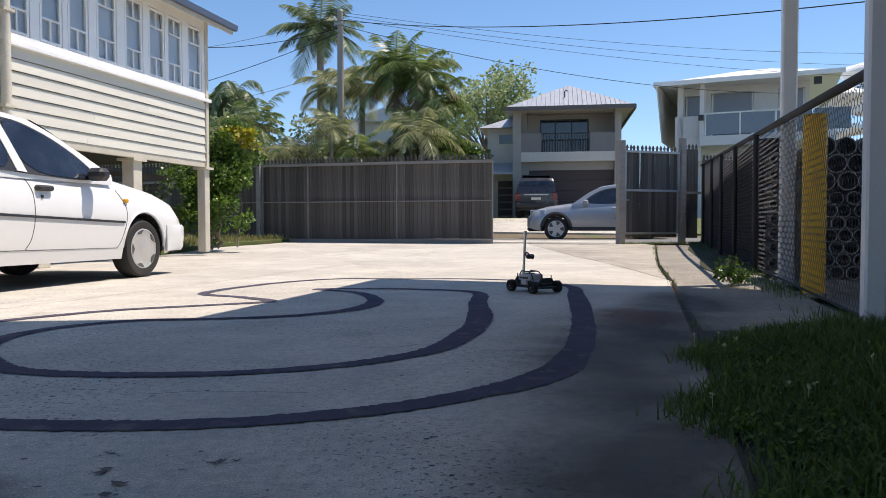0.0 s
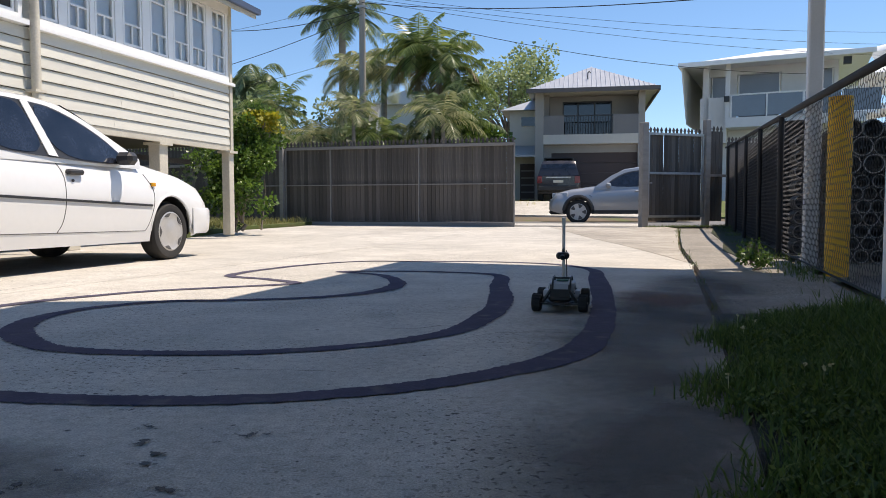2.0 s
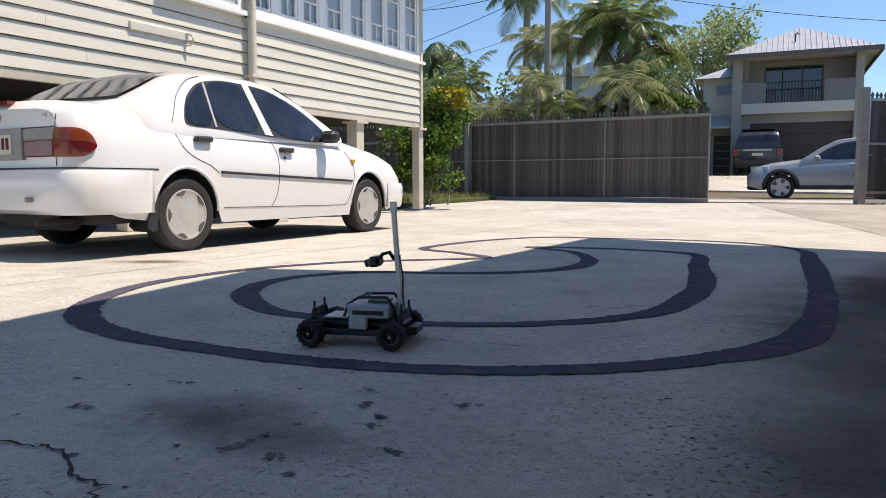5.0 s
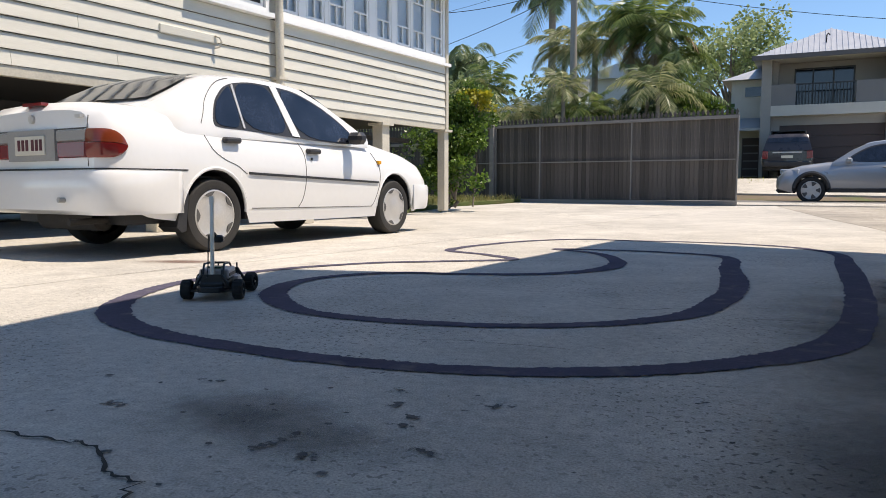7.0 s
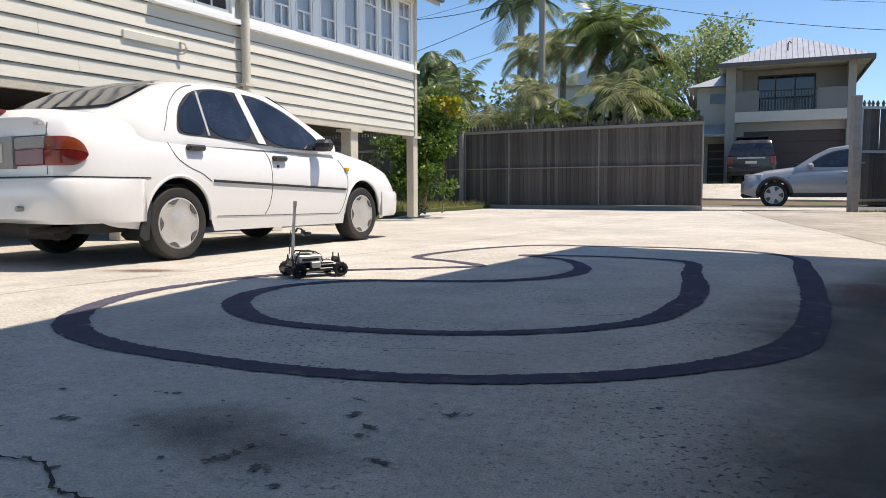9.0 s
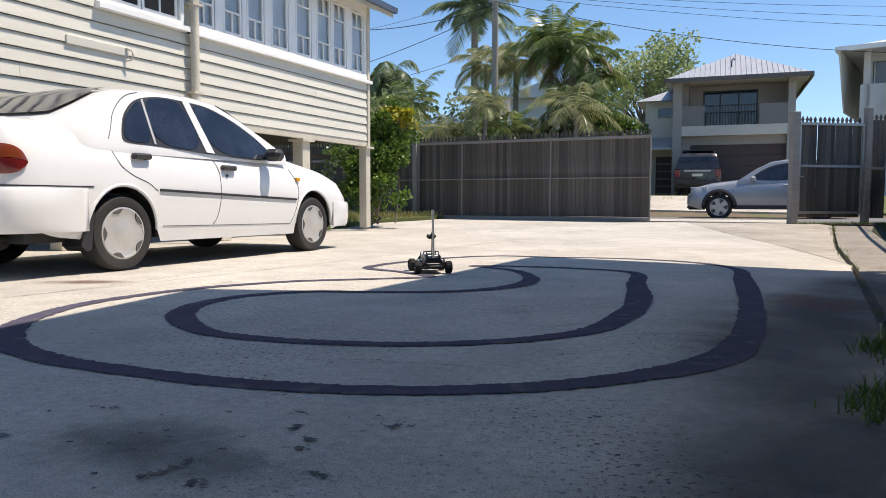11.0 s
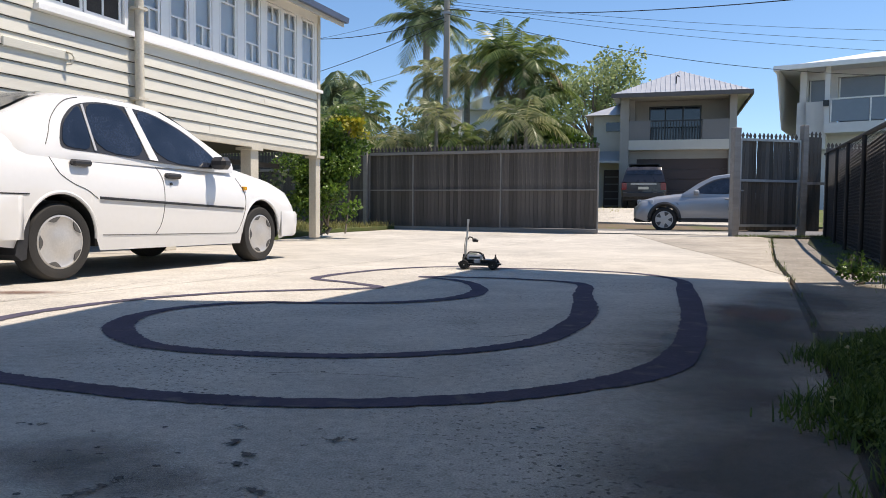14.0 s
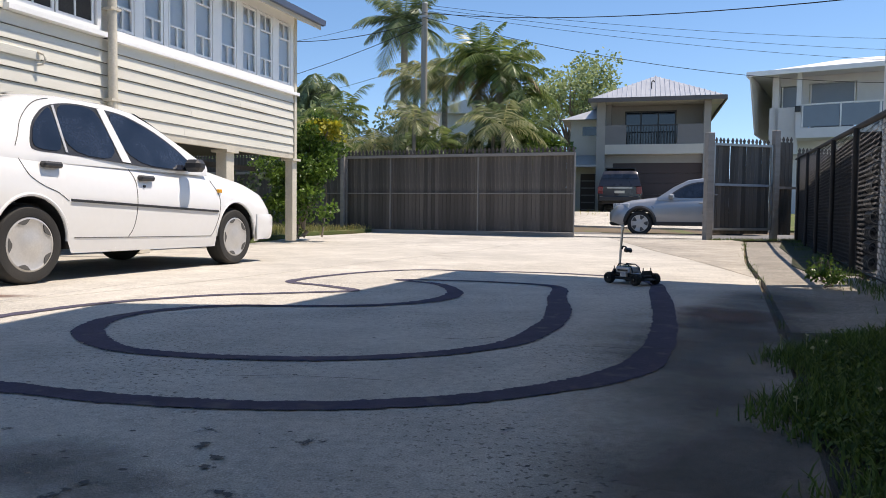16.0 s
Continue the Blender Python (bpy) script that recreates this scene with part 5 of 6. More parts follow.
def dark_wagon():
    c = thing("parked_wagon", pose(5.38, 30.6, 0.80, 0, 0, 78), "dark maroon four-wheel-drive wagon parked by the garage", "car")
    P = dict(rear=-0.9, front=3.5, half=0.90, tip=0.90, base=2.6, arch=0.40, axle=0.36, label="dark maroon painted body",
             sill=[(-0.9, 0.45), (0, 0.34), (2.6, 0.34), (3.5, 0.42)], waist=[(-0.9, 0.98), (2.0, 1.0), (3.3, 0.95), (3.5, 0.7)],
             top=[(-0.9, 1.02), (2.0, 1.05), (3.2, 1.02), (3.5, 0.75)], belt=1.02, lean=0.28, cabin_half=0.84,
             roof=[(-0.90, 1.03), (-0.80, 1.45), (-0.62, 1.66), (0.4, 1.70), (1.2, 1.66), (2.1, 1.04)])
    body, cabin, pane, screen, side_y = shell(c, P, M["cardark"])
    screen("rear_screen", -0.885, -0.70, 0.06, "dark rear glass")
    pane("side_window", [(-0.55, 1.08), (1.8, 1.08), (1.2, 1.52), (-0.5, 1.55)], 0.008, None, "dark side glass")
    part("rear_bumper", box(-1.0, -0.8, -0.82, 0.82, 0.42, 0.62), M["black"], c, "", bevel=0.03)
    part("chrome_strip", box(-0.93, -0.9, -0.5, 0.5, 0.93, 0.98), M["hub"], c, "chrome strip")
    part("number_plate", box(-0.935, -0.9, -0.2, 0.2, 0.74, 0.84), M["plate"], c, "white number plate")
    for s in (-1, 1):
        part("tail_lamp", box(-0.93, -0.8, min(s * 0.66, s * 0.86), max(s * 0.66, s * 0.86), 0.72, 1.0), M["redlens"], c, "red tail lamp", bevel=0.01)
        part("roof_rail", box(-0.5, 1.2, s * 0.58 - 0.02, s * 0.58 + 0.02, 1.66, 1.76), M["black"], c)
    part("roof_tray", box(-0.45, 1.0, -0.6, 0.6, 1.76, 1.80), M["black"], c)
    for x in (0.0, 2.6):
        wheel(c, x, -0.88, 0.36, -1, 0.22, M["hub"], 5)
        wheel(c, x, 0.88, 0.36, 1, 0.22, M["hub"], 5)
    return c


dark_wagon()


# ---------------------------------------------------------------- radio controlled car with a camera mast
def rc_car():
    c = thing("rc_car", Matrix(), "black radio controlled buggy with aluminium camera mast", "toy car")
    part("chassis", prism([(-0.17, -0.06), (-0.13, -0.085), (0.10, -0.085), (0.17, -0.045), (0.17, 0.045), (0.10, 0.085), (-0.13, 0.085), (-0.17, 0.06)], "z", 0.032, 0.052), M["rcblack"], c, "black chassis plate", bevel=0.004)
    bm = box(-0.16, 0.16, -0.055, 0.055, 0.052, 0.078)
    part("gearbox", bm, M["rcblack"], c, "", bevel=0.008)
    part("computer_case", box(-0.115, 0.03, -0.066, 0.066, 0.085, 0.132), M["rcgrey"], c, "pale grey computer case", bevel=0.006)
    part("case_slot", box(-0.095, 0.01, -0.0685, -0.066, 0.098, 0.112), M["rcblack"], c)
    part("case_slot", box(-0.095, 0.01, 0.066, 0.0685, 0.098, 0.112), M["rcblack"], c)
    part("front_deck", box(0.035, 0.115, -0.055, 0.055, 0.082, 0.087), M["rcgrey"], c, "white deck plate", bevel=0.002)
    part("side_box", box(-0.045, 0.015, -0.094, -0.067, 0.055, 0.092), M["rcgrey"], c, "small white box", bevel=0.003)
    part("side_box", box(-0.045, 0.015, 0.067, 0.094, 0.055, 0.092), M["rcgrey"], c, "small white box", bevel=0.003)
    for y in (-0.045, 0.045):
        part("roll_bar", hose([(0.05, y, 0.08), (0.03, y, 0.13), (-0.005, y, 0.152), (-0.10, y, 0.155), (-0.125, y, 0.12), (-0.135, y, 0.075)], 0.005, 6), M["rcblack"], c, "black roll bar", smooth=True)
    part("cross_bar", rod((-0.02, -0.045, 0.153), (-0.02, 0.045, 0.153), 0.005, seg=6), M["rcblack"], c)
    part("circuit_board", box(-0.10, -0.03, -0.03, 0.03, 0.134, 0.140), M["board_green"], c, "small circuit board")
    for x in (-0.15, 0.15):
        part("shock_tower", box(x - 0.004, x + 0.004, -0.05, 0.05, 0.07, 0.112), M["rcblack"], c)
        for y in (-1, 1):
            part("shock_absorber", rod((x, y * 0.045, 0.108), (x, y * 0.085, 0.045), 0.008, seg=8), M["rcblack"], c)
            part("suspension_arm", box(x - 0.02, x + 0.02, min(y * 0.05, y * 0.10), max(y * 0.05, y * 0.10), 0.036, 0.044), M["rcblack"], c)
            part("tower_pin", rod((x, y * 0.045, 0.11), (x, y * 0.045, 0.135), 0.004, seg=6), M["rcblack"], c)
    part("front_bumper", prism([(0.17, -0.05), (0.205, -0.03), (0.205, 0.03), (0.17, 0.05)], "z", 0.035, 0.05), M["rcblack"], c, "", bevel=0.003)
    part("rear_bumper", prism([(-0.17, -0.06), (-0.20, -0.04), (-0.20, 0.04), (-0.17, 0.06)], "z", 0.035, 0.06), M["rcblack"], c, "", bevel=0.003)
    mast = part("mast", box(-0.148, -0.132, -0.008, 0.008, 0.05, 0.46), M["tube"], c, "square aluminium mast", bevel=0.002)
    mast.matrix_local = Matrix.Translation((-0.14, 0, 0.05)) @ Matrix.Rotation(radians(4), 4, "Y") @ Matrix.Translation((0.14, 0, -0.05))
    part("mast_sleeve", box(-0.1495, -0.1305, -0.0095, 0.0095, 0.43, 0.465), M["tube"], mast)
    part("mast_cable", hose([(-0.152, 0.012, 0.29), (-0.158, 0.014, 0.22), (-0.154, 0.016, 0.15), (-0.16, 0.02, 0.10), (-0.12, 0.03, 0.09)], 0.003, 5), M["rcblack"], mast)
    part("bracket_arm", hose([(-0.13, 0, 0.275), (-0.115, 0, 0.30), (-0.09, 0, 0.295), (-0.075, 0, 0.275)], 0.007, 6), M["rcblack"], mast, "black camera bracket")
    head = part("camera_head", box(-0.085, -0.045, -0.034, 0.034, 0.255, 0.290), M["rcblack"], mast, "black webcam on the mast", bevel=0.010)
    part("lens_barrel", rod((-0.046, 0, 0.270), (-0.030, 0, 0.266), 0.013, seg=14), M["rcblack"], head)
    wheels = []
    for x, y in ((0.135, -0.115), (0.135, 0.115), (-0.135, -0.115), (-0.135, 0.115)):
        s = 1 if y > 0 else -1
        w = new("wheel")
        w.parent = c
        w.matrix_local = pose(x, y, 0.043)
        prof = [(0.026, s * 0.018), (0.030, s * 0.023), (0.040, s * 0.022), (0.043, s * 0.015), (0.043, s * -0.015), (0.040, s * -0.022), (0.026, s * -0.022)]
        bm = lathe(prof, 28)
        for k in range(14):
            a = 2 * math.pi * k / 14
            mm = Matrix.Rotation(a, 4, "Y") @ Matrix.Translation((0.0425, 0, 0)) @ Matrix.Diagonal((0.006, 0.036, 0.006, 1))
            bmesh.ops.create_cube(bm, size=1, matrix=mm)
        part("tyre", bm, M["rubber_rc"], w, "knobbly black tyre")
        bm = lathe([(0.0265, s * -0.02), (0.0265, s * 0.017), (0.022, s * 0.016), (0.019, s * 0.006), (0.009, s * 0.010), (0.007, s * 0.02), (0.001, s * 0.02)], 20)
        part("rim", bm, M["rcblack"], w, "black plastic rim", smooth=True)
        for k in range(6):
            mm = Matrix.Rotation(math.pi * k / 3, 4, "Y") @ Matrix.Translation((0.015, s * 0.011, 0)) @ Matrix.Diagonal((0.018, 0.006, 0.004, 1))
            bm = bmesh.new()
            bmesh.ops.create_cube(bm, size=1, matrix=mm)
            part("spoke", bm, M["rcblack"], w)
        part("hub_nut", rod((0, s * 0.019, 0), (0, s * 0.024, 0), 0.005, seg=6), M["steel"], w)
        wheels.append((w, x, y))
    return c, wheels


M["board_green"] = mat("circuit_board_green", (0.02, 0.09, 0.05), 0.5, var=0.3, scale=60, bump=0.1)
M["rubber_rc"] = mat("knobbly_rubber", (0.014, 0.014, 0.014), 0.8, var=0.2, bump=0.2)
RC, RC_WHEELS = rc_car()


# ---------------------------------------------------------------- far houses
def beige_house():
    # x runs along the front to the right, y goes back
    h = thing("beige_house", pose(4.9, 32.4, 0.24, 0, 0, -11.5), "two-storey beige rendered house with balcony and tin hip roof", "house")
    W = 4.35
    bm = box(0.0, 0.30, 0.6, 10, 0, 5.35)
    box(W - 0.1, W + 0.1, 0.6, 10, 0, 5.35, bm)
    box(0.3, W - 0.1, 9.9, 10, 0, 5.35, bm)
    part("wall", bm, M["render_beige"], h)
    bm = box(0.3, 0.88, 1.2, 1.35, 3.5, 5.35)
    box(0.88, 3.1, 1.2, 1.35, 5.12, 5.35, bm)
    box(3.1, W - 0.1, 1.2, 1.35, 3.5, 5.35, bm)
    part("upper_wall", bm, M["render_beige"], h)
    part("sliding_door", box(0.94, 3.04, 1.30, 1.33, 3.5, 5.06), M["darkglass"], h, "dark glass balcony door")
    for x in (0.88, 1.55, 2.3, 3.04):
        part("door_frame", box(x, x + 0.06, 1.24, 1.34, 3.5, 5.12), M["black"], h)
    part("door_frame", box(0.94, 3.04, 1.24, 1.34, 5.06, 5.12), M["black"], h)
    part("pier", box(-0.30, 0.08, -0.1, 0.5, 0.0, 5.4), M["render_beige"], h, "tall rendered corner pier")
    part("pier", box(W - 0.18, W + 0.1, -0.1, 0.5, 0.0, 5.4), M["render_beige"], h)
    part("balcony_slab", box(0.08, W - 0.18, -0.12, 1.2, 3.08, 3.5), M["render_pale"], h, "pale balcony edge")
    part("balcony_wall", box(0.08, 0.98, -0.08, 0.02, 3.5, 4.35), M["render_grey"], h, "grey balustrade wall")
    part("balcony_wall", box(3.1, W - 0.18, -0.08, 0.02, 3.5, 4.35), M["render_grey"], h, "grey balustrade wall")
    part("top_rail", box(0.98, 3.1, -0.06, 0.0, 4.30, 4.35), M["black"], h)
    for k in range(17):
        x = 1.06 + k * 0.122
        part("baluster", box(x, x + 0.03, -0.05, -0.01, 3.5, 4.30), M["black"], h)
    bm = box(0.08, 0.42, 0.3, 0.42, 0, 3.08)
    box(0.42, W - 0.18, 0.3, 0.42, 2.72, 3.08, bm)
    part("garage_wall", bm, M["render_beige"], h)
    for k in range(6):
        part("garage_panel", box(0.42, W - 0.18, 0.36, 0.40, k * 0.455, k * 0.455 + 0.445), M["brown"], h, "brown garage door panel")
    # hip roof
    e, z0 = 0.62, 5.42
    vs = [(-e, -e - 0.1, z0), (W + e, -e - 0.1, z0), (W + e, 10 + e, z0), (-e, 10 + e, z0), (W / 2, 2.2, z0 + 1.42), (W / 2, 7.6, z0 + 1.42)]
    soup("roof", vs, [(0, 1, 4), (1, 2, 5, 4), (2, 3, 5), (3, 0, 4, 5), (3, 2, 1, 0)], M["roofgrey"], h, "grey corrugated hip roof")
    rib = bmesh.new()
    for k in range(1, 28):
        f = k / 28
        x = -e + f * (W + 2 * e)
        t = 1 - abs(2 * f - 1)
        rod((x, -e - 0.1, z0 + 0.012), (x, -e - 0.1 + (2.3 + e) * t, z0 + 0.012 + 1.42 * t), 0.02, seg=5, bm=rib)
    tagged(part("roof_ribs", rib, M["roofgrey"], h), kind="stuff")
    bm = box(-e - 0.03, W + e + 0.03, -e - 0.15, -e - 0.1, z0 - 0.16, z0 + 0.02)
    part("gutter", bm, M["render_dark"], h, "dark gutter")
    part("gutter", box(W + e, W + e + 0.06, -e, 10, z0 - 0.16, z0 + 0.02), M["render_dark"], h, "dark gutter")
    part("eave", box(-e, W + e, -e - 0.1, 1.3, z0 - 0.06, z0 - 0.01), M["render_pale"], h)
    # lower wing and porch
    part("wing_wall", box(-1.55, -0.30, 1.2, 8, 0, 4.75), M["render_pale"], h, "cream side wing")
    part("wing_window", box(-1.0, -0.36, 1.15, 1.19, 4.05, 4.45), M["darkglass"], h)
    bm = bmesh.new()
    a = [bm.verts.new(p) for p in ((-1.95, 0.8, 4.75), (-0.3, 0.8, 4.75), (-0.3, 8, 4.75), (-1.95, 8, 4.75), (-0.3, 4.5, 5.5), (-0.3, 2.5, 5.5))]
    for f in ((0, 1, 5), (0, 5, 4, 3), (3, 4, 2), (0, 3, 2, 1), (1, 2, 4, 5)):
        bm.faces.new([a[i] for i in f])
    part("wing_roof", bm, M["roofgrey"], h)
    part("front_door", box(-1.05, -0.36, 1.14, 1.18, 0.05, 2.3), M["brown"], h, "brown slatted front door")
    for k in range(6):
        part("door_slat", box(-1.0, -0.41, 1.12, 1.14, 0.3 + k * 0.33, 0.36 + k * 0.33), M["render_grey"], h)
    part("porch_roof", prism([(0.1, 2.55), (1.2, 3.05), (1.2, 3.15), (0.1, 2.65)], "x", -1.6, -0.30), M["roofgrey"], h)
    part("vent_pipe", hose([(2.0, 0.4, 5.9), (2.0, 0.4, 6.25), (2.05, 0.4, 6.32), (2.12, 0.4, 6.25)], 0.03, 6), M["black"], h, "bent vent pipe")
    return h


M["render_pale"] = mat("cream_render", (0.62, 0.58, 0.51), 0.8, var=0.04, fine=60, bump=0.05)
M["render_dark"] = mat("dark_gutter_paint", (0.13, 0.11, 0.10), 0.5, var=0.08, bump=0.0)
beige_house()


def white_house():
    h = thing("white_house", pose(12.6, 33.85, 0.24, 0, 0, -27), "modern white rendered two-storey house with glass balcony", "house")
    W = 5.6
    part("lower_wall", box(0, W, 0.2, 9, 0, 4.0), M["render_white"], h)
    part("balcony_slab", box(1.15, W + 1.0, -1.2, 0.2, 3.82, 4.25), M["render_white"], h, "white balcony edge")
    bm = box(0.0, 0.35, 0.2, 9, 4.0, 6.7)
    box(0.35, 1.1, 0.2, 0.32, 4.0, 5.3, bm)
    box(0.35, 1.1, 0.2, 0.32, 6.3, 6.7, bm)
    box(1.1, 1.5, 0.2, 0.32, 4.0, 6.7, bm)
    box(1.5, W, 0.2, 0.32, 6.35, 6.7, bm)
    for a, b2 in ((3.35, 4.35), (5.42, W)):
        box(a, b2, 0.2, 0.32, 4.0, 6.35, bm)
    box(W - 0.2, W, 0.32, 9, 4.0, 6.7, bm)
    part("upper_wall", bm, M["render_white"], h)
    for a, b2, z0, z1 in ((0.4, 1.05, 5.32, 6.28), (1.55, 3.3, 4.05, 6.32), (4.4, 5.4, 4.05, 6.32)):
        w = part("window", box(a, b2, 0.26, 0.29, z0, z1), M["greyglass"], h, "grey curtained window")
        part("frame", box(a, a + 0.05, 0.22, 0.30, z0, z1), M["white"], w)
        part("frame", box(b2 - 0.05, b2, 0.22, 0.30, z0, z1), M["white"], w)
    part("column", box(1.12, 1.32, -1.15, -0.95, 3.9, 6.7), M["render_white"], h)
    part("column", box(0.12, 0.36, -0.6, -0.4, 3.9, 6.7), M["render_white"], h)
    part("side_wall", box(0.0, 1.15, -0.6, 0.2, 3.2, 5.25), M["render_white"], h)
    part("wall_lamp", box(1.08, 1.3, -1.3, -1.18, 4.95, 5.2), M["black"], h, "black wall lamp")
    for k in range(5):
        x = 1.4 + k * 1.45
        if x < W + 0.8:
            part("glass_panel", box(x, x + 1.36, -1.15, -1.13, 4.30, 5.20), M["balglass"], h, "blue-grey balustrade glass")
            part("baluster_post", box(x - 0.06, x, -1.17, -1.10, 4.25, 5.28), M["white"], h)
    part("hand_rail", box(1.3, W + 0.9, -1.17, -1.11, 5.22, 5.28), M["white"], h)
    z0 = 6.72
    vs = [(-0.75, -1.7, z0 - 0.05), (W + 1.2, -1.7, z0 - 0.05), (W + 1.2, 9.6, z0 - 0.05), (-0.75, 9.6, z0 - 0.05), (2.6, 3.4, z0 + 1.2), (W - 1.6, 3.4, z0 + 1.2)]
    soup("roof", vs, [(0, 1, 5, 4), (1, 2, 5), (2, 3, 4, 5), (3, 0, 4), (3, 2, 1, 0)], M["roofwhite"], h, "white metal hip roof")
    part("gutter", box(-0.8, W + 1.25, -1.78, -1.7, z0 - 0.2, z0), M["white"], h)
    part("gutter", box(-0.83, -0.75, -1.78, 9.6, z0 - 0.2, z0), M["white"], h)
    part("down_wall", prism([(-1.7, z0 - 0.1), (9, z0 - 0.1), (9, 4.2), (0.2, 4.2)], "x", -0.72, -0.66), M["render_white"], h)
    part("wall_unit", box(5.7, 6.0, -1.4, -1.2, 6.2, 6.5), M["black"], h, "small dark wall unit")
    return h


M["greyglass"] = mat("curtained_glass", (0.26, 0.28, 0.31), 0.15, var=0.08, scale=1, bump=0.0)
M["balglass"] = mat("balustrade_glass", (0.20, 0.24, 0.28), 0.08, var=0.05, bump=0.0)
white_house()


def tin_house(x, y, rz, w, z, label):
    h = thing("cottage", pose(x, y, 0.2, 0, 0, rz), label, "house")
    part("wall", box(-w, w, 0, 6, 0, z), M["render_white"], h)
    part("roof", prism([(-w - 0.4, z), (w + 0.4, z), (0, z + w * 0.55)], "y", -0.4, 6.4), M["roofwhite"], h, "white tin gable roof")
    return h


tin_house(-1.25, 33.4, 6, 1.15, 5.0, "white tin-roofed cottage behind the palms")
tin_house(-5.3, 33.6, 6, 1.2, 3.6, "low white cottage behind the trees")


# ---------------------------------------------------------------- plants
def leaf_quads(centres, dirs, size, rnd, wide=0.45):
    """Pointed leaves as two triangles each."""
    vs, fs = [], []
    for c, d in zip(centres, dirs):
        s = size * rnd.uniform(0.6, 1.3)
        d = d.normalized()
        side = d.cross(Vector((rnd.uniform(-1, 1), rnd.uniform(-1, 1), rnd.uniform(-1, 1)))).normalized() * s * wide
        i = len(vs)
        vs += [c, c + d * s * 0.5 + side, c + d * s, c + d * s * 0.5 - side]
        fs.append((i, i + 1, i + 2, i + 3))
    return vs, fs


def palm(x, y, zc, r, fronds, seed, leaf, label, trunk=0.14, droop=1.0, lean=(0, 0), base=0.15, leaflets=40, name="palm_tree", dead=0):
    """A feather palm: ringed trunk, arching fronds with two rows of leaflets."""
    rnd = random.Random(seed)
    p = thing(name, pose(x, y, base), label, "palm tree")
    top = Vector((lean[0], lean[1], zc - base))
    pts = [Vector((lean[0] * t * t, lean[1] * t * t, (zc - base) * t)) for t in np.linspace(0, 1, 9)]
    part("trunk", hose(pts, trunk * 1.15, 10, trunk * 0.8), M["palmbark"], p, "grey ringed trunk", smooth=True)
    groups = [("crown", fronds, leaf, 0.0)]
    if dead:
        groups.append(("dead_fronds", dead, LEAF["dead"], -0.9))
    for nm, count, mt, tilt in groups:
        vs, fs = [], []
        for k in range(count):
            az = 2 * math.pi * (k * 0.381966 + rnd.uniform(-0.03, 0.03))
            up = (1.25 - 1.75 * (k + rnd.random()) / count) + tilt
            L = r * rnd.uniform(0.8, 1.15)
            pos, d = top.copy(), Vector((math.cos(az) * math.cos(up), math.sin(az) * math.cos(up), math.sin(up)))
            n = leaflets
            for i in range(n):
                s = i / n
                d = (d + Vector((0, 0, -0.085 * droop * (30 / n) * (0.35 + s)))).normalized()
                nxt = pos + d * (L / n)
                side = d.cross(Vector((0, 0, 1)))
                side = side.normalized() if side.length > 1e-3 else Vector((1, 0, 0))
                q = len(vs)
                wd = 0.018 * r / 2
                vs += [pos - side * wd, pos + side * wd, nxt + side * wd * 0.7, nxt - side * wd * 0.7]
                fs.append((q, q + 1, q + 2, q + 3))
                if s > 0.10:
                    ll = L * 0.34 * math.sin(math.pi * min(1, 0.12 + s * 0.88)) ** 0.7 * rnd.uniform(0.8, 1.1)
                    for sg in (-1, 1):
                        out = (side * sg * 0.85 + d * 0.55 + Vector((0, 0, -0.25 - 0.35 * rnd.random()))).normalized()
                        tip = pos + out * ll + Vector((0, 0, -0.18 * ll * droop))
                        mid = pos + out * ll * 0.5
                        ww = d * (0.014 * r / 2 + 0.008)
                        q = len(vs)
                        vs += [pos - ww * 0.6, pos + ww * 0.6, mid + ww, tip, mid - ww]
                        fs.append((q, q + 1, q + 2, q + 3, q + 4))
                pos = nxt
        soup(nm, vs, fs, mt, p)
    return p


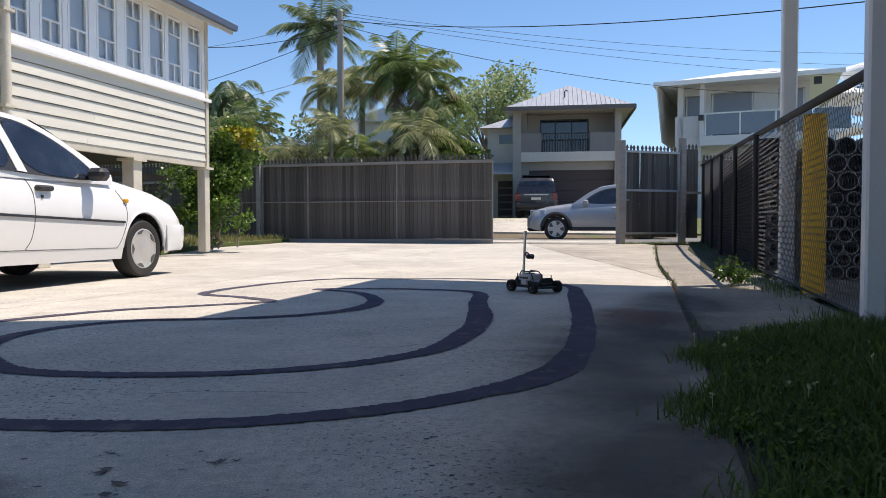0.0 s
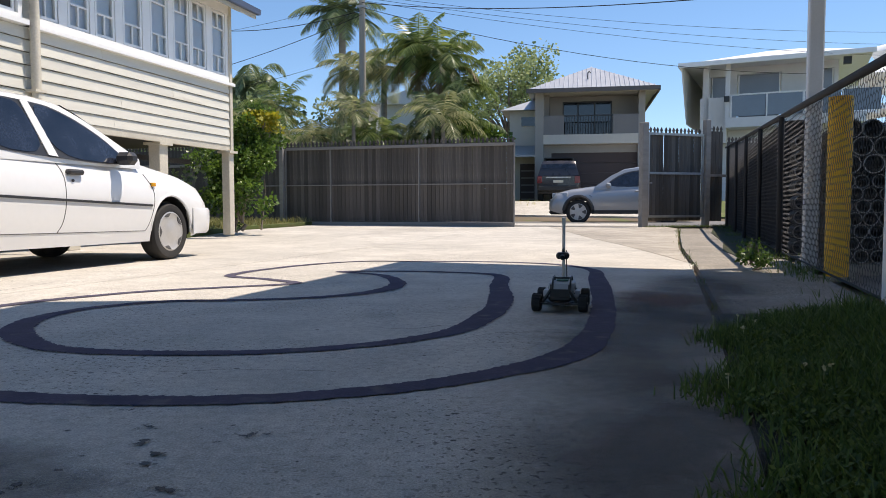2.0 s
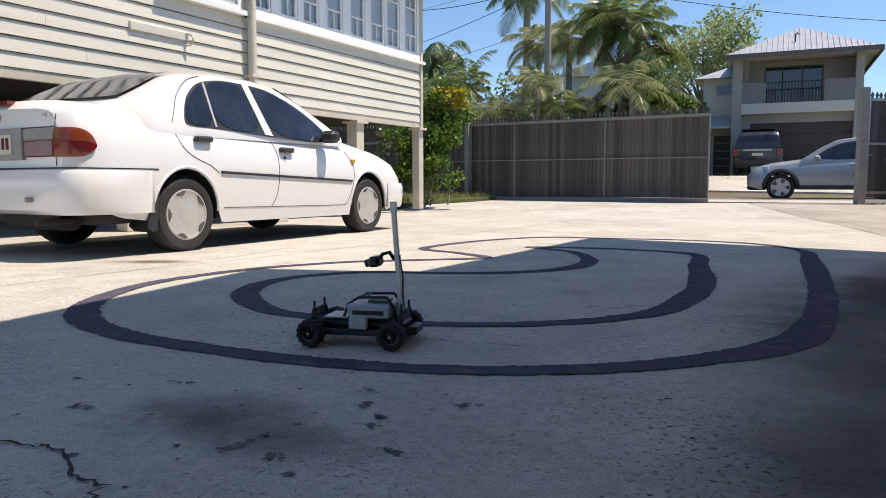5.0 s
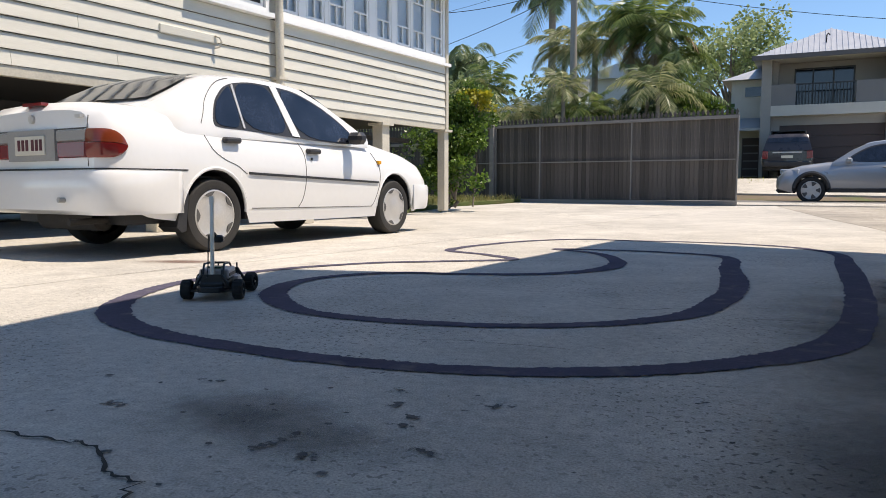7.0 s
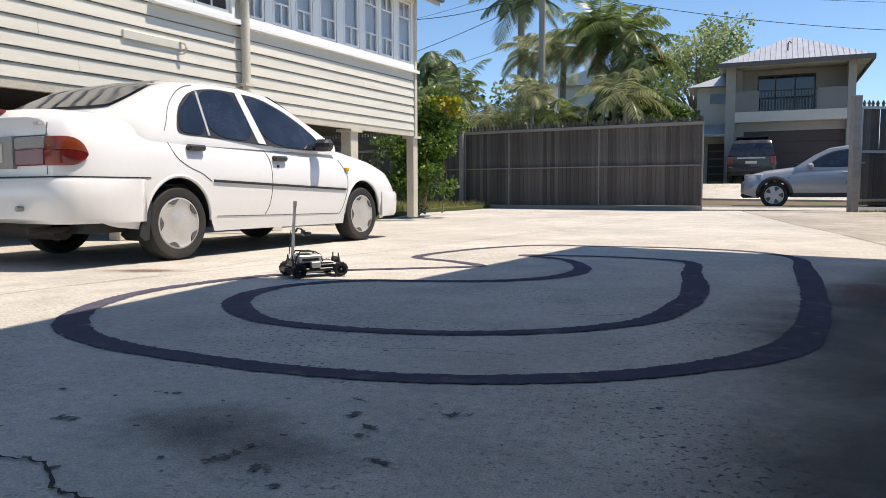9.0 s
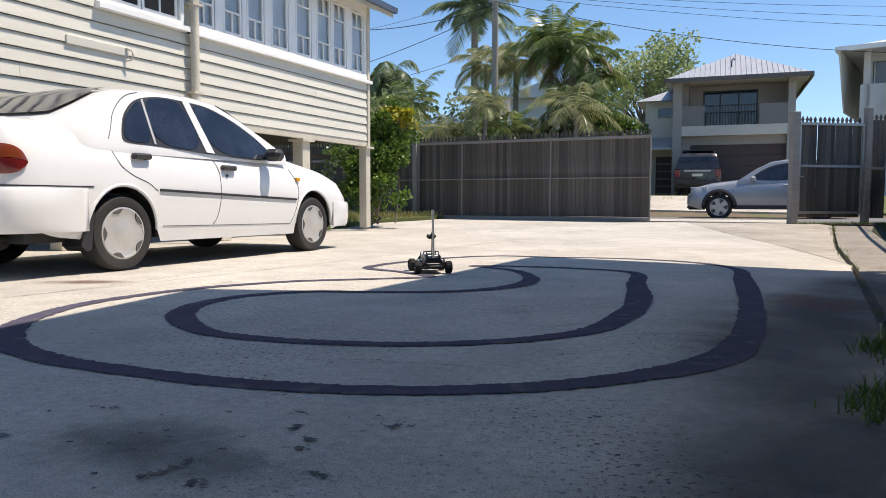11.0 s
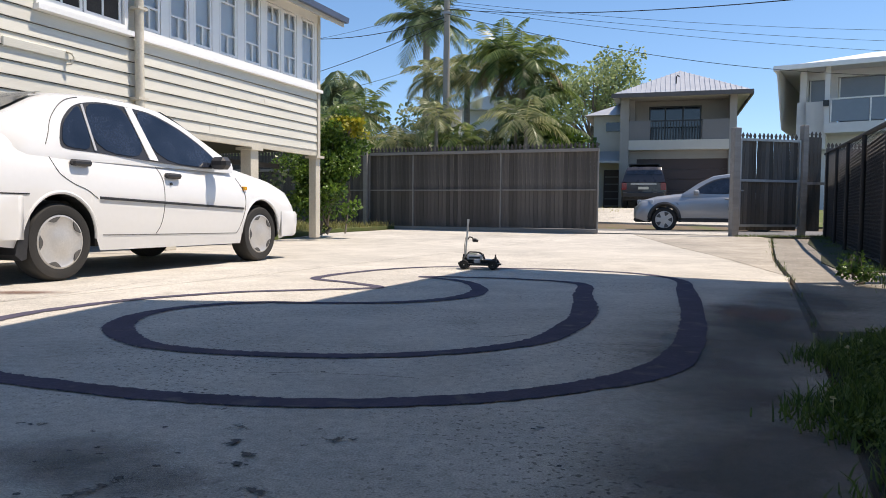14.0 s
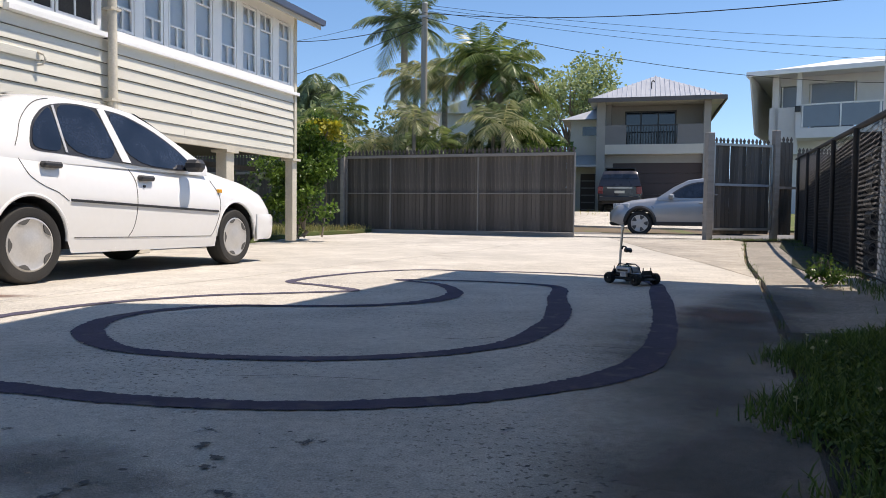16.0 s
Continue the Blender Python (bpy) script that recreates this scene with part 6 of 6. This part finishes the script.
def tree(x, y, z0, z1, rx, seed, leaf, label, count=7000, size=0.22, limbs=9, trunk=0.2, name="tree", base=0.2, squash=1.0):
    """Trunk, limbs and a crown of leaf clumps with gaps."""
    rnd = random.Random(seed)
    t = thing(name, pose(x, y, base), label, "tree" if "tree" in name else "shrub")
    mid = (z0 + z1) / 2 - base
    part("trunk", hose([(0, 0, 0), (0.08, 0.03, z0 * 0.4), (0.0, 0.1, z0 - base), (0.1, 0, mid)], trunk, 9, trunk * 0.4), M["bark"], t, "grey trunk", smooth=True)
    clumps = []
    for k in range(limbs):
        a, e = 2 * math.pi * k / limbs + rnd.uniform(-0.4, 0.4), rnd.uniform(-0.5, 1.2)
        q = Vector((math.cos(a) * math.cos(e) * rx * 0.7 * squash, math.sin(a) * math.cos(e) * rx * 0.7, mid + math.sin(e) * (z1 - z0) * 0.38))
        part("limb", hose([(0, 0.05, z0 - base), tuple((Vector((0, 0, z0 - base)) + q) / 2 + Vector((0, 0, 0.15))), tuple(q)], trunk * 0.45, 6, trunk * 0.12), M["bark"], t, smooth=True)
        clumps.append((q, rnd.uniform(0.28, 0.5)))
        for _ in range(3):
            q2 = q + Vector((rnd.gauss(0, rx * 0.26) * squash, rnd.gauss(0, rx * 0.26), rnd.gauss(0, (z1 - z0) * 0.13)))
            clumps.append((q2, rnd.uniform(0.16, 0.36)))
    cs, ds = [], []
    for i in range(count):
        q, rr = clumps[rnd.randrange(len(clumps))]
        v = Vector((rnd.gauss(0, 1), rnd.gauss(0, 1), rnd.gauss(0, 0.75)))
        v = v.normalized() * (rnd.random() ** 0.4) * rr * rx
        cs.append(q + v)
        ds.append(v.normalized() + Vector((rnd.uniform(-0.8, 0.8), rnd.uniform(-0.8, 0.8), rnd.uniform(-0.8, 0.3))))
    vs, fs = leaf_quads(cs, ds, size, rnd)
    soup("crown", vs, fs, leaf, t)
    return t


# palms behind the gate, tallest first
palm(-4.5, 36.8, 10.3, 2.7, 24, 1, LEAF["palm_far"], "very tall palm with dark feathery crown", trunk=0.2, droop=0.62, leaflets=46)
palm(0.25, 26.0, 5.8, 2.0, 20, 2, LEAF["palm"], "palm with broad arching green fronds behind the gate", trunk=0.13, droop=0.85, dead=3)
palm(-0.5, 26.6, 6.3, 1.8, 18, 3, LEAF["palm"], "slender palm with upright green fronds", trunk=0.12, droop=0.6, dead=3)
palm(1.0, 26.4, 4.9, 1.7, 18, 4, LEAF["palm"], "lower palm with drooping green fronds", trunk=0.12, droop=1.0)
palm(-1.9, 29.0, 6.1, 2.0, 16, 5, LEAF["palm_pale"], "palm with pale arching fronds", trunk=0.13, droop=1.0)
palm(-3.3, 31.0, 6.3, 1.8, 16, 6, LEAF["palm_pale"], "palm with pale thin fronds", trunk=0.12, droop=0.9)
palm(-10.2, 42.8, 7.9, 2.6, 22, 7, LEAF["palm_far"], "dark distant palm with drooping crown", trunk=0.25, droop=1.9)
palm(-11.6, 43.5, 7.6, 2.4, 20, 17, LEAF["palm_far"], "dark distant palm with drooping crown", trunk=0.25, droop=1.9)
rnd = random.Random(21)
for k in range(18):
    x = -6.8 + k * 0.49 + rnd.uniform(-0.2, 0.2)
    low = -1.9 < x < -0.1 or -4.4 < x < -3.0
    palm(x, 23.6 + rnd.uniform(-0.6, 2.4) + 0.10 * abs(x), rnd.uniform(2.4, 2.9) if low else rnd.uniform(2.5, 3.8), rnd.uniform(1.1, 1.4) if low else rnd.uniform(1.1, 1.6), 13, 30 + k, LEAF[("palm_pale", "palm", "palm_far")[k % 3]],
         "clumping garden palm with arching fronds behind the gate", trunk=0.07, droop=0.75, leaflets=26)
tree(4.4, 41.8, 4.5, 9.0, 3.0, 3, LEAF["tree"], "round leafy tree behind the beige house", 6500, 0.19, 12, 0.22)
tree(6.6, 43.0, 4.0, 8.0, 2.2, 4, LEAF["tree"], "leafy tree behind the beige house", 3500, 0.19, 9, 0.2)
tree(1.2, 34.0, 1.2, 4.4, 1.7, 8, LEAF["shrub"], "dense green garden tree beside the cream wing", 5500, 0.2, 10, 0.15)
tree(-7.4, 30.0, 1.0, 4.6, 2.6, 9, LEAF["palm_far"], "dark garden tree behind the fence", 6000, 0.24, 10, 0.18)
tree(-12.0, 36.0, 1.5, 6.0, 3.2, 10, LEAF["palm_far"], "dark garden tree beyond the house", 6500, 0.28, 10, 0.2)
tree(0.9, 31.0, 0.8, 4.0, 1.3, 18, LEAF["palm_far"], "dark leafy mass beside the cottage", 3500, 0.22, 9, 0.12)
tree(-3.3, 30.0, 0.8, 3.7, 1.2, 19, LEAF["palm_far"], "dark leafy mass under the palms", 3200, 0.22, 9, 0.12)
tree(-0.4, 43.0, 1.5, 7.2, 2.6, 20, LEAF["palm_far"], "dark leafy mass behind the cottages", 5000, 0.28, 10, 0.2)
tree(-4.2, 43.0, 1.0, 6.6, 2.6, 11, LEAF["palm_far"], "dark leafy mass under the palms", 6000, 0.25, 10, 0.2)
for k, (x, y, top, rx) in enumerate(((-6.9, 26.0, 3.6, 1.1), (-5.6, 25.4, 3.3, 1.0), (-4.3, 26.2, 3.0, 1.0), (-3.1, 25.0, 3.2, 0.9), (-1.9, 24.6, 2.9, 0.9), (-0.7, 24.4, 3.0, 0.9), (0.5, 24.2, 3.3, 0.9), (1.5, 24.6, 3.5, 0.9), (-8.4, 27.0, 4.2, 1.4))):
    tree(x, y, 0.6, top, rx, 60 + k, LEAF[("palm_far", "shrub", "palm_far")[k % 3]], "dense dark garden shrub behind the gate", 3600, 0.15, 9, 0.07, name="shrub")
palm(-5.7, 27.0, 3.1, 1.1, 26, 50, LEAF["palm_pale"], "spiky yucca with a yellowish crown", trunk=0.12, droop=0.3, leaflets=10, name="yucca")
tree(-3.72, 14.1, 0.25, 2.30, 0.72, 12, LEAF["shrub"], "dense green shrub at the corner of the house", 13000, 0.06, 12, 0.05, name="shrub", base=0.1)
tree(-3.35, 14.2, 1.95, 2.45, 0.36, 13, LEAF["shrub_yellow"], "yellow-green new growth on top of the shrub", 1100, 0.07, 7, 0.02, name="shrub", base=0.1)
tree(-3.75, 13.7, 0.1, 1.2, 0.6, 24, LEAF["shrub"], "low dark branches at the foot of the shrub", 2600, 0.075, 10, 0.02, name="shrub", base=0.08)
tree(-4.5, 12.4, 0.15, 1.2, 0.45, 14, LEAF["palm_far"], "sparse weeds under the house", 320, 0.07, 7, 0.015, name="shrub", base=0.05)
tree(2.78, 6.1, 0.04, 0.22, 0.14, 15, LEAF["shrub"], "small green weed at the foot of the wire fence", 700, 0.028, 7, 0.008, name="weed_shrub", base=0.0)


def grass_patch(name, spots, hgt, label, leaf, seed):
    """Blades of grass, bent, each of two faces."""
    rnd = random.Random(seed)
    vs, fs = [], []
    for x, y, z, s in spots:
        h = hgt * s * rnd.uniform(0.5, 1.25)
        a = rnd.uniform(0, 6.283)
        w = 0.002 + h * 0.02
        c, sn = math.cos(a), math.sin(a)
        bx, by = rnd.gauss(0, h * 0.45), rnd.gauss(0, h * 0.45)
        i = len(vs)
        vs += [(x - c * w, y - sn * w, z), (x + c * w, y + sn * w, z), (x + bx * 0.4 + c * w * 0.7, y + by * 0.4 + sn * w * 0.7, z + h * 0.62), (x + bx * 0.4 - c * w * 0.7, y + by * 0.4 - sn * w * 0.7, z + h * 0.62), (x + bx, y + by, z + h)]
        fs += [(i, i + 1, i + 2, i + 3), (i + 3, i + 2, i + 4)]
    return tagged(soup(name, vs, fs, leaf), label, "grass", "", "stuff")


rnd = random.Random(31)
spots = []
while len(spots) < 46000:
    x, y = rnd.uniform(0.3, 3.0), rnd.uniform(0.3, 3.4)
    edge = np.interp(y, [0.2, 1.43, 3.58], [0.36, 0.75, 1.48])
    d = x - edge + 0.10 * math.sin(7 * y) + rnd.gauss(0, 0.05)
    if d < -0.05 + 0.35 * max(0.0, y - 2.7):
        continue
    spots.append((x, y, 0.0, 0.5 + min(d, 0.6)))
grass_patch("grass", spots, 0.10, "rough shaded grass beside the concrete", LEAF["grass"], 1)


def clover(count, seed):
    """A low carpet of small round leaves in mounds, with a few pale flowers."""
    rnd = random.Random(seed)
    vs, fs, fv, ff = [], [], [], []

    def disc(x, y, z, r, tilt, vv, ff2, sides=5):
        a0 = rnd.uniform(0, 6.283)
        i = len(vv)
        for k in range(sides):
            a = a0 + k * 6.283 / sides
            dx, dy = r * math.cos(a), r * math.sin(a) * rnd.uniform(0.7, 1.0)
            vv.append((x + dx, y + dy, z + dx * tilt[0] + dy * tilt[1]))
        ff2.append(tuple(range(i, i + sides)))

    done = 0
    while done < count:
        y = 0.25 + 3.05 * rnd.random() ** 1.3
        edge = np.interp(y, [0.2, 1.43, 3.58], [0.36, 0.75, 1.48])
        x = edge + 2.0 * rnd.random() ** 1.15 - 0.16
        rim = x - edge - 0.06 + 0.11 * noise.noise((x * 3.1, y * 3.1, 2)) + 0.08 * noise.noise((x * 11, y * 11, 2)) + rnd.gauss(0, 0.025)
        if rim < -0.02 + 0.35 * max(0.0, y - 2.75) + 0.25 * max(0.0, noise.noise((x * 2.5, y * 2.5, 9))) * max(0.0, y - 2.2):
            continue
        top = min(0.01 + 0.12 * max(rim, 0), 0.03) + 0.04 * (0.5 + 0.5 * noise.noise((x * 5, y * 5, 5)))
        z = gz(y) + 0.012 + top * rnd.random() ** 0.45
        disc(x, y, z, rnd.uniform(0.003, 0.0085), (rnd.gauss(0, 0.7), rnd.gauss(0, 0.7)), vs, fs, 4)
        done += 1
    for cx, cy, n in ((1.95, 2.75, 12), (1.75, 2.35, 6), (1.35, 2.9, 4), (1.2, 1.9, 4), (2.2, 2.2, 5)):
        for _ in range(n):
            x, y, z = rnd.gauss(cx, 0.09), rnd.gauss(cy, 0.09), rnd.uniform(0.06, 0.10)
            for _ in range(4):
                disc(x + rnd.gauss(0, 0.004), y + rnd.gauss(0, 0.004), z + rnd.gauss(0, 0.003), 0.006, (rnd.gauss(0, 0.7), rnd.gauss(0, 0.7)), fv, ff)
            i = len(fv)
            fv.extend([(x - 0.001, y, 0.02), (x + 0.001, y, 0.02), (x + 0.001, y, z), (x - 0.001, y, z)])
            ff.append((i, i + 1, i + 2, i + 3))
    tagged(soup("clover", vs, fs, LEAF["clover"]), "dark green clover and weeds beside the concrete", "weeds", "", "stuff")
    tagged(soup("clover_flowers", fv, ff, LEAF["flower"]), "tiny pale yellow flowers among the clover", "flowers", "", "stuff")


LEAF["clover"] = leaf_mat("clover_leaf", (0.025, 0.06, 0.007), (0.14, 0.19, 0.028), 0.65, 0.3)
LEAF["flower"] = leaf_mat("pale_petal", (0.42, 0.42, 0.22), (0.62, 0.58, 0.36), 0.7, 0.3)
clover(60000, 77)
spots = [(rnd.uniform(-6.5, -2.9), rnd.uniform(12.8, 18.6), 0.0, rnd.uniform(0.6, 1.4)) for _ in range(7000)]
spots = [(x, y, 0.08 + gz(y), s) for x, y, z, s in spots if x < np.interp(y, [12.7, 15.7, 17.4, 18.6], [-4.3, -4.1, -3.3, -3.0])]
grass_patch("grass", spots, 0.12, "dry sunlit grass strip below the house", LEAF["drygrass"], 2)
spots = []
for _ in range(520):
    t = rnd.random() ** 0.8
    y = 3.6 + t * 12.6
    x = np.interp(y, [3.61, 6.47, 9.61, 16.1], [1.48, 2.41, 3.36, 5.54]) + rnd.gauss(0, 0.03)
    if noise.noise((x * 1.3, y * 1.3, 3)) > -0.05:
        spots.append((x, y, gz(y), rnd.uniform(0.3, 1.0)))
for _ in range(2500):
    u = rnd.uniform(0.3, 15.0)
    p = FA + FDIR * u + Vector((rnd.gauss(-0.12, 0.10), rnd.gauss(0.0, 0.06), 0))
    if noise.noise((p.x * 0.9, p.y * 0.9, 8)) > -0.1:
        spots.append((p.x, p.y, gz(p.y), rnd.uniform(0.4, 1.5)))
for _ in range(1500):
    f = rnd.random()
    spots.append((5.0 + f * 2.3 + rnd.gauss(0, 0.05), 16.75 + f * 0.65 + rnd.gauss(0, 0.06), 0.06, rnd.uniform(0.5, 1.3)))
for _ in range(900):
    f = rnd.random()
    spots.append((3.3 + f * 1.7, 18.9 + rnd.gauss(0, 0.2), 0.07, rnd.uniform(0.3, 0.8)))
grass_patch("weeds", spots, 0.06, "weeds in the concrete joints and along the fence", LEAF["grass"], 3)
spots = [(rnd.uniform(3.0, 4.6), rnd.uniform(28.5, 31.5), 0.2, rnd.uniform(0.8, 2.2)) for _ in range(1200)]
grass_patch("garden_plants", spots, 0.28, "yellow-green border plants beside the far drive", LEAF["shrub_yellow"], 4)


# ---------------------------------------------------------------- bank of cloud low over the houses
def cloud():
    rr, bm = random.Random(9), bmesh.new()
    for k in range(110):
        x = 225 + 190 * rr.random()
        crest = np.interp(x, [225, 250, 275, 420], [58, 84, 92, 100])
        sx = rr.uniform(9, 20)
        m = Matrix.Translation((x, 400 + rr.uniform(-8, 8), crest - rr.uniform(1, 26))) @ Matrix.Diagonal((sx, sx * 0.6, sx * rr.uniform(0.22, 0.34), 1))
        bmesh.ops.create_icosphere(bm, subdivisions=2, radius=1.0, matrix=m)
    tagged(part("backdrop", bm, M["cloud"], smooth=True), "bright white bank of cloud low in the sky", "cloud", "", "structure")


M["cloud"] = mat("cloud_white", (0.9, 0.9, 0.9), 1.0, var=0.02, scale=0.05, fine=0.3, bump=0.0, spec=0.0)
cloud()


# ---------------------------------------------------------------- power pole and wires
def power_pole():
    p = thing("power_pole", pose(-2.45, 25.9, 0.1), "weathered timber power pole in the street", "power pole")
    part("shaft", rod((0, 0, 0), (0, 0, 7.95), 0.14, 0.105, 14), M["polewood"], p, smooth=True)
    part("pole_cap", rod((0, 0, 7.95), (0, 0, 8.0), 0.12, 0.10, 12), M["steel"], p)
    part("insulator", rod((-0.12, -0.1, 7.6), (-0.2, -0.1, 7.75), 0.04, 0.03, 8), M["white"], p)
    part("stay_bracket", box(-0.2, 0.2, -0.16, -0.12, 7.45, 7.52), M["steel"], p)
    return p


power_pole()


def wire(a, b, sag, r=0.018):
    a, b = Vector(a), Vector(b)
    pts = [a.lerp(b, t) - Vector((0, 0, sag * 4 * t * (1 - t))) for t in np.linspace(0, 1, 17)]
    o = part("power_line", hose(pts, r, 5), M["blackpaint"])
    tagged(o, "black overhead power line", "power line", "overhead wires")


wire((-2.45, 25.8, 7.72), (8.35, 12.5, 4.48), 0.35, 0.012)
wire((-2.45, 25.8, 7.55), (16.01, 30.03, 6.03), 0.55, 0.011)
wire((-2.45, 25.8, 7.45), (-8.07, 28.91, 7.47), 0.2, 0.014)
wire((-2.45, 25.8, 7.3), (-9.5, 27.4, 5.3), 0.15, 0.012)
wire((-2.40, 25.85, 8.0), (24.57, 31.6, 8.19), 0.5, 0.007)
wire((-2.40, 25.85, 7.9), (24.58, 31.6, 7.59), 0.5, 0.007)
wire((-2.40, 25.85, 7.8), (24.59, 31.59, 7.03), 0.5, 0.007)
wire((-2.50, 25.85, 7.9), (-12.4, 38.04, 9.41), 0.2, 0.008)
wire((-2.50, 25.85, 6.0), (-10.57, 32.33, 5.53), 0.2, 0.008)


# ---------------------------------------------------------------- what moves
DRIVE = [(0.0, 1.008, 5.723, -61.7), (0.4, 0.99, 5.4, -71.8), (0.8, 0.958, 5.011, -82.1), (1.2, 0.926, 4.589, -92.1), (1.6, 0.838, 4.174, -100.2), (2.0, 0.718, 3.795, -104.1), (2.4, 0.618, 3.431, -108.1),
         (2.8, 0.491, 3.058, -110.0), (3.2, 0.367, 2.753, -120.0), (3.6, 0.182, 2.544, -138.0), (4.0, -0.117, 2.385, -159.1), (4.4, -0.412, 2.272, -170.2), (4.8, -0.756, 2.273, -176.1), (5.2, -1.05, 2.283, -182.0),
         (5.6, -1.328, 2.315, -192), (6.0, -1.616, 2.426, -208), (6.4, -1.864, 2.637, -227), (6.8, -2.032, 2.909, -245), (7.2, -2.1, 3.21, -257), (7.6, -2.13, 3.47, -267), (8.0, -2.15, 3.73, -279),
         (8.4, -2.12, 3.98, -294), (8.8, -2.02, 4.21, -308), (9.2, -1.79, 4.41, -323), (9.6, -1.42, 4.57, -327), (10.0, -1.08, 4.76, -310), (10.4, -0.93, 5.05, -281), (10.8, -0.97, 5.36, -255),
         (11.2, -1.11, 5.58, -247), (11.6, -1.2, 5.78, -257), (12.0, -1.21, 6.08, -272), (12.4, -1.16, 6.42, -290), (12.8, -1.05, 6.71, -310), (13.2, -0.86, 6.91, -330), (13.6, -0.61, 7.02, -348),
         (14.0, -0.32, 7.03, -363), (14.4, 0.0, 6.96, -373), (14.8, 0.34, 6.84, -381), (15.2, 0.68, 6.68, -390), (15.6, 0.97, 6.43, -400), (16.0, 1.21, 6.08, -412)]


def motions():
    walk(RC, [(t, pose(x, y, 0.005, 0, 0, a)) for t, x, y, a in DRIVE])
    way = np.array(DRIVE)
    run = np.r_[0, np.cumsum(np.hypot(*np.diff(way[:, 1:3], axis=0).T))]
    for w, x, y in RC_WHEELS:
        rows = []
        for k in range(0, 481):
            t = k / 30
            spin = np.interp(t, way[:, 0], run) / 0.0447
            rate = np.interp(min(t + 0.2, 16), way[:, 0], way[:, 3]) - np.interp(max(t - 0.2, 0), way[:, 0], way[:, 3])
            steer = max(-24.0, min(24.0, rate * 0.9)) if x > 0 else 0.0
            rows.append((t, pose(x, y, 0.043, 0, 0, steer) @ Matrix.Rotation(spin, 4, "Y")))
        walk(w, rows)


RC.scale = (1.04, 1.04, 1.04)
motions()
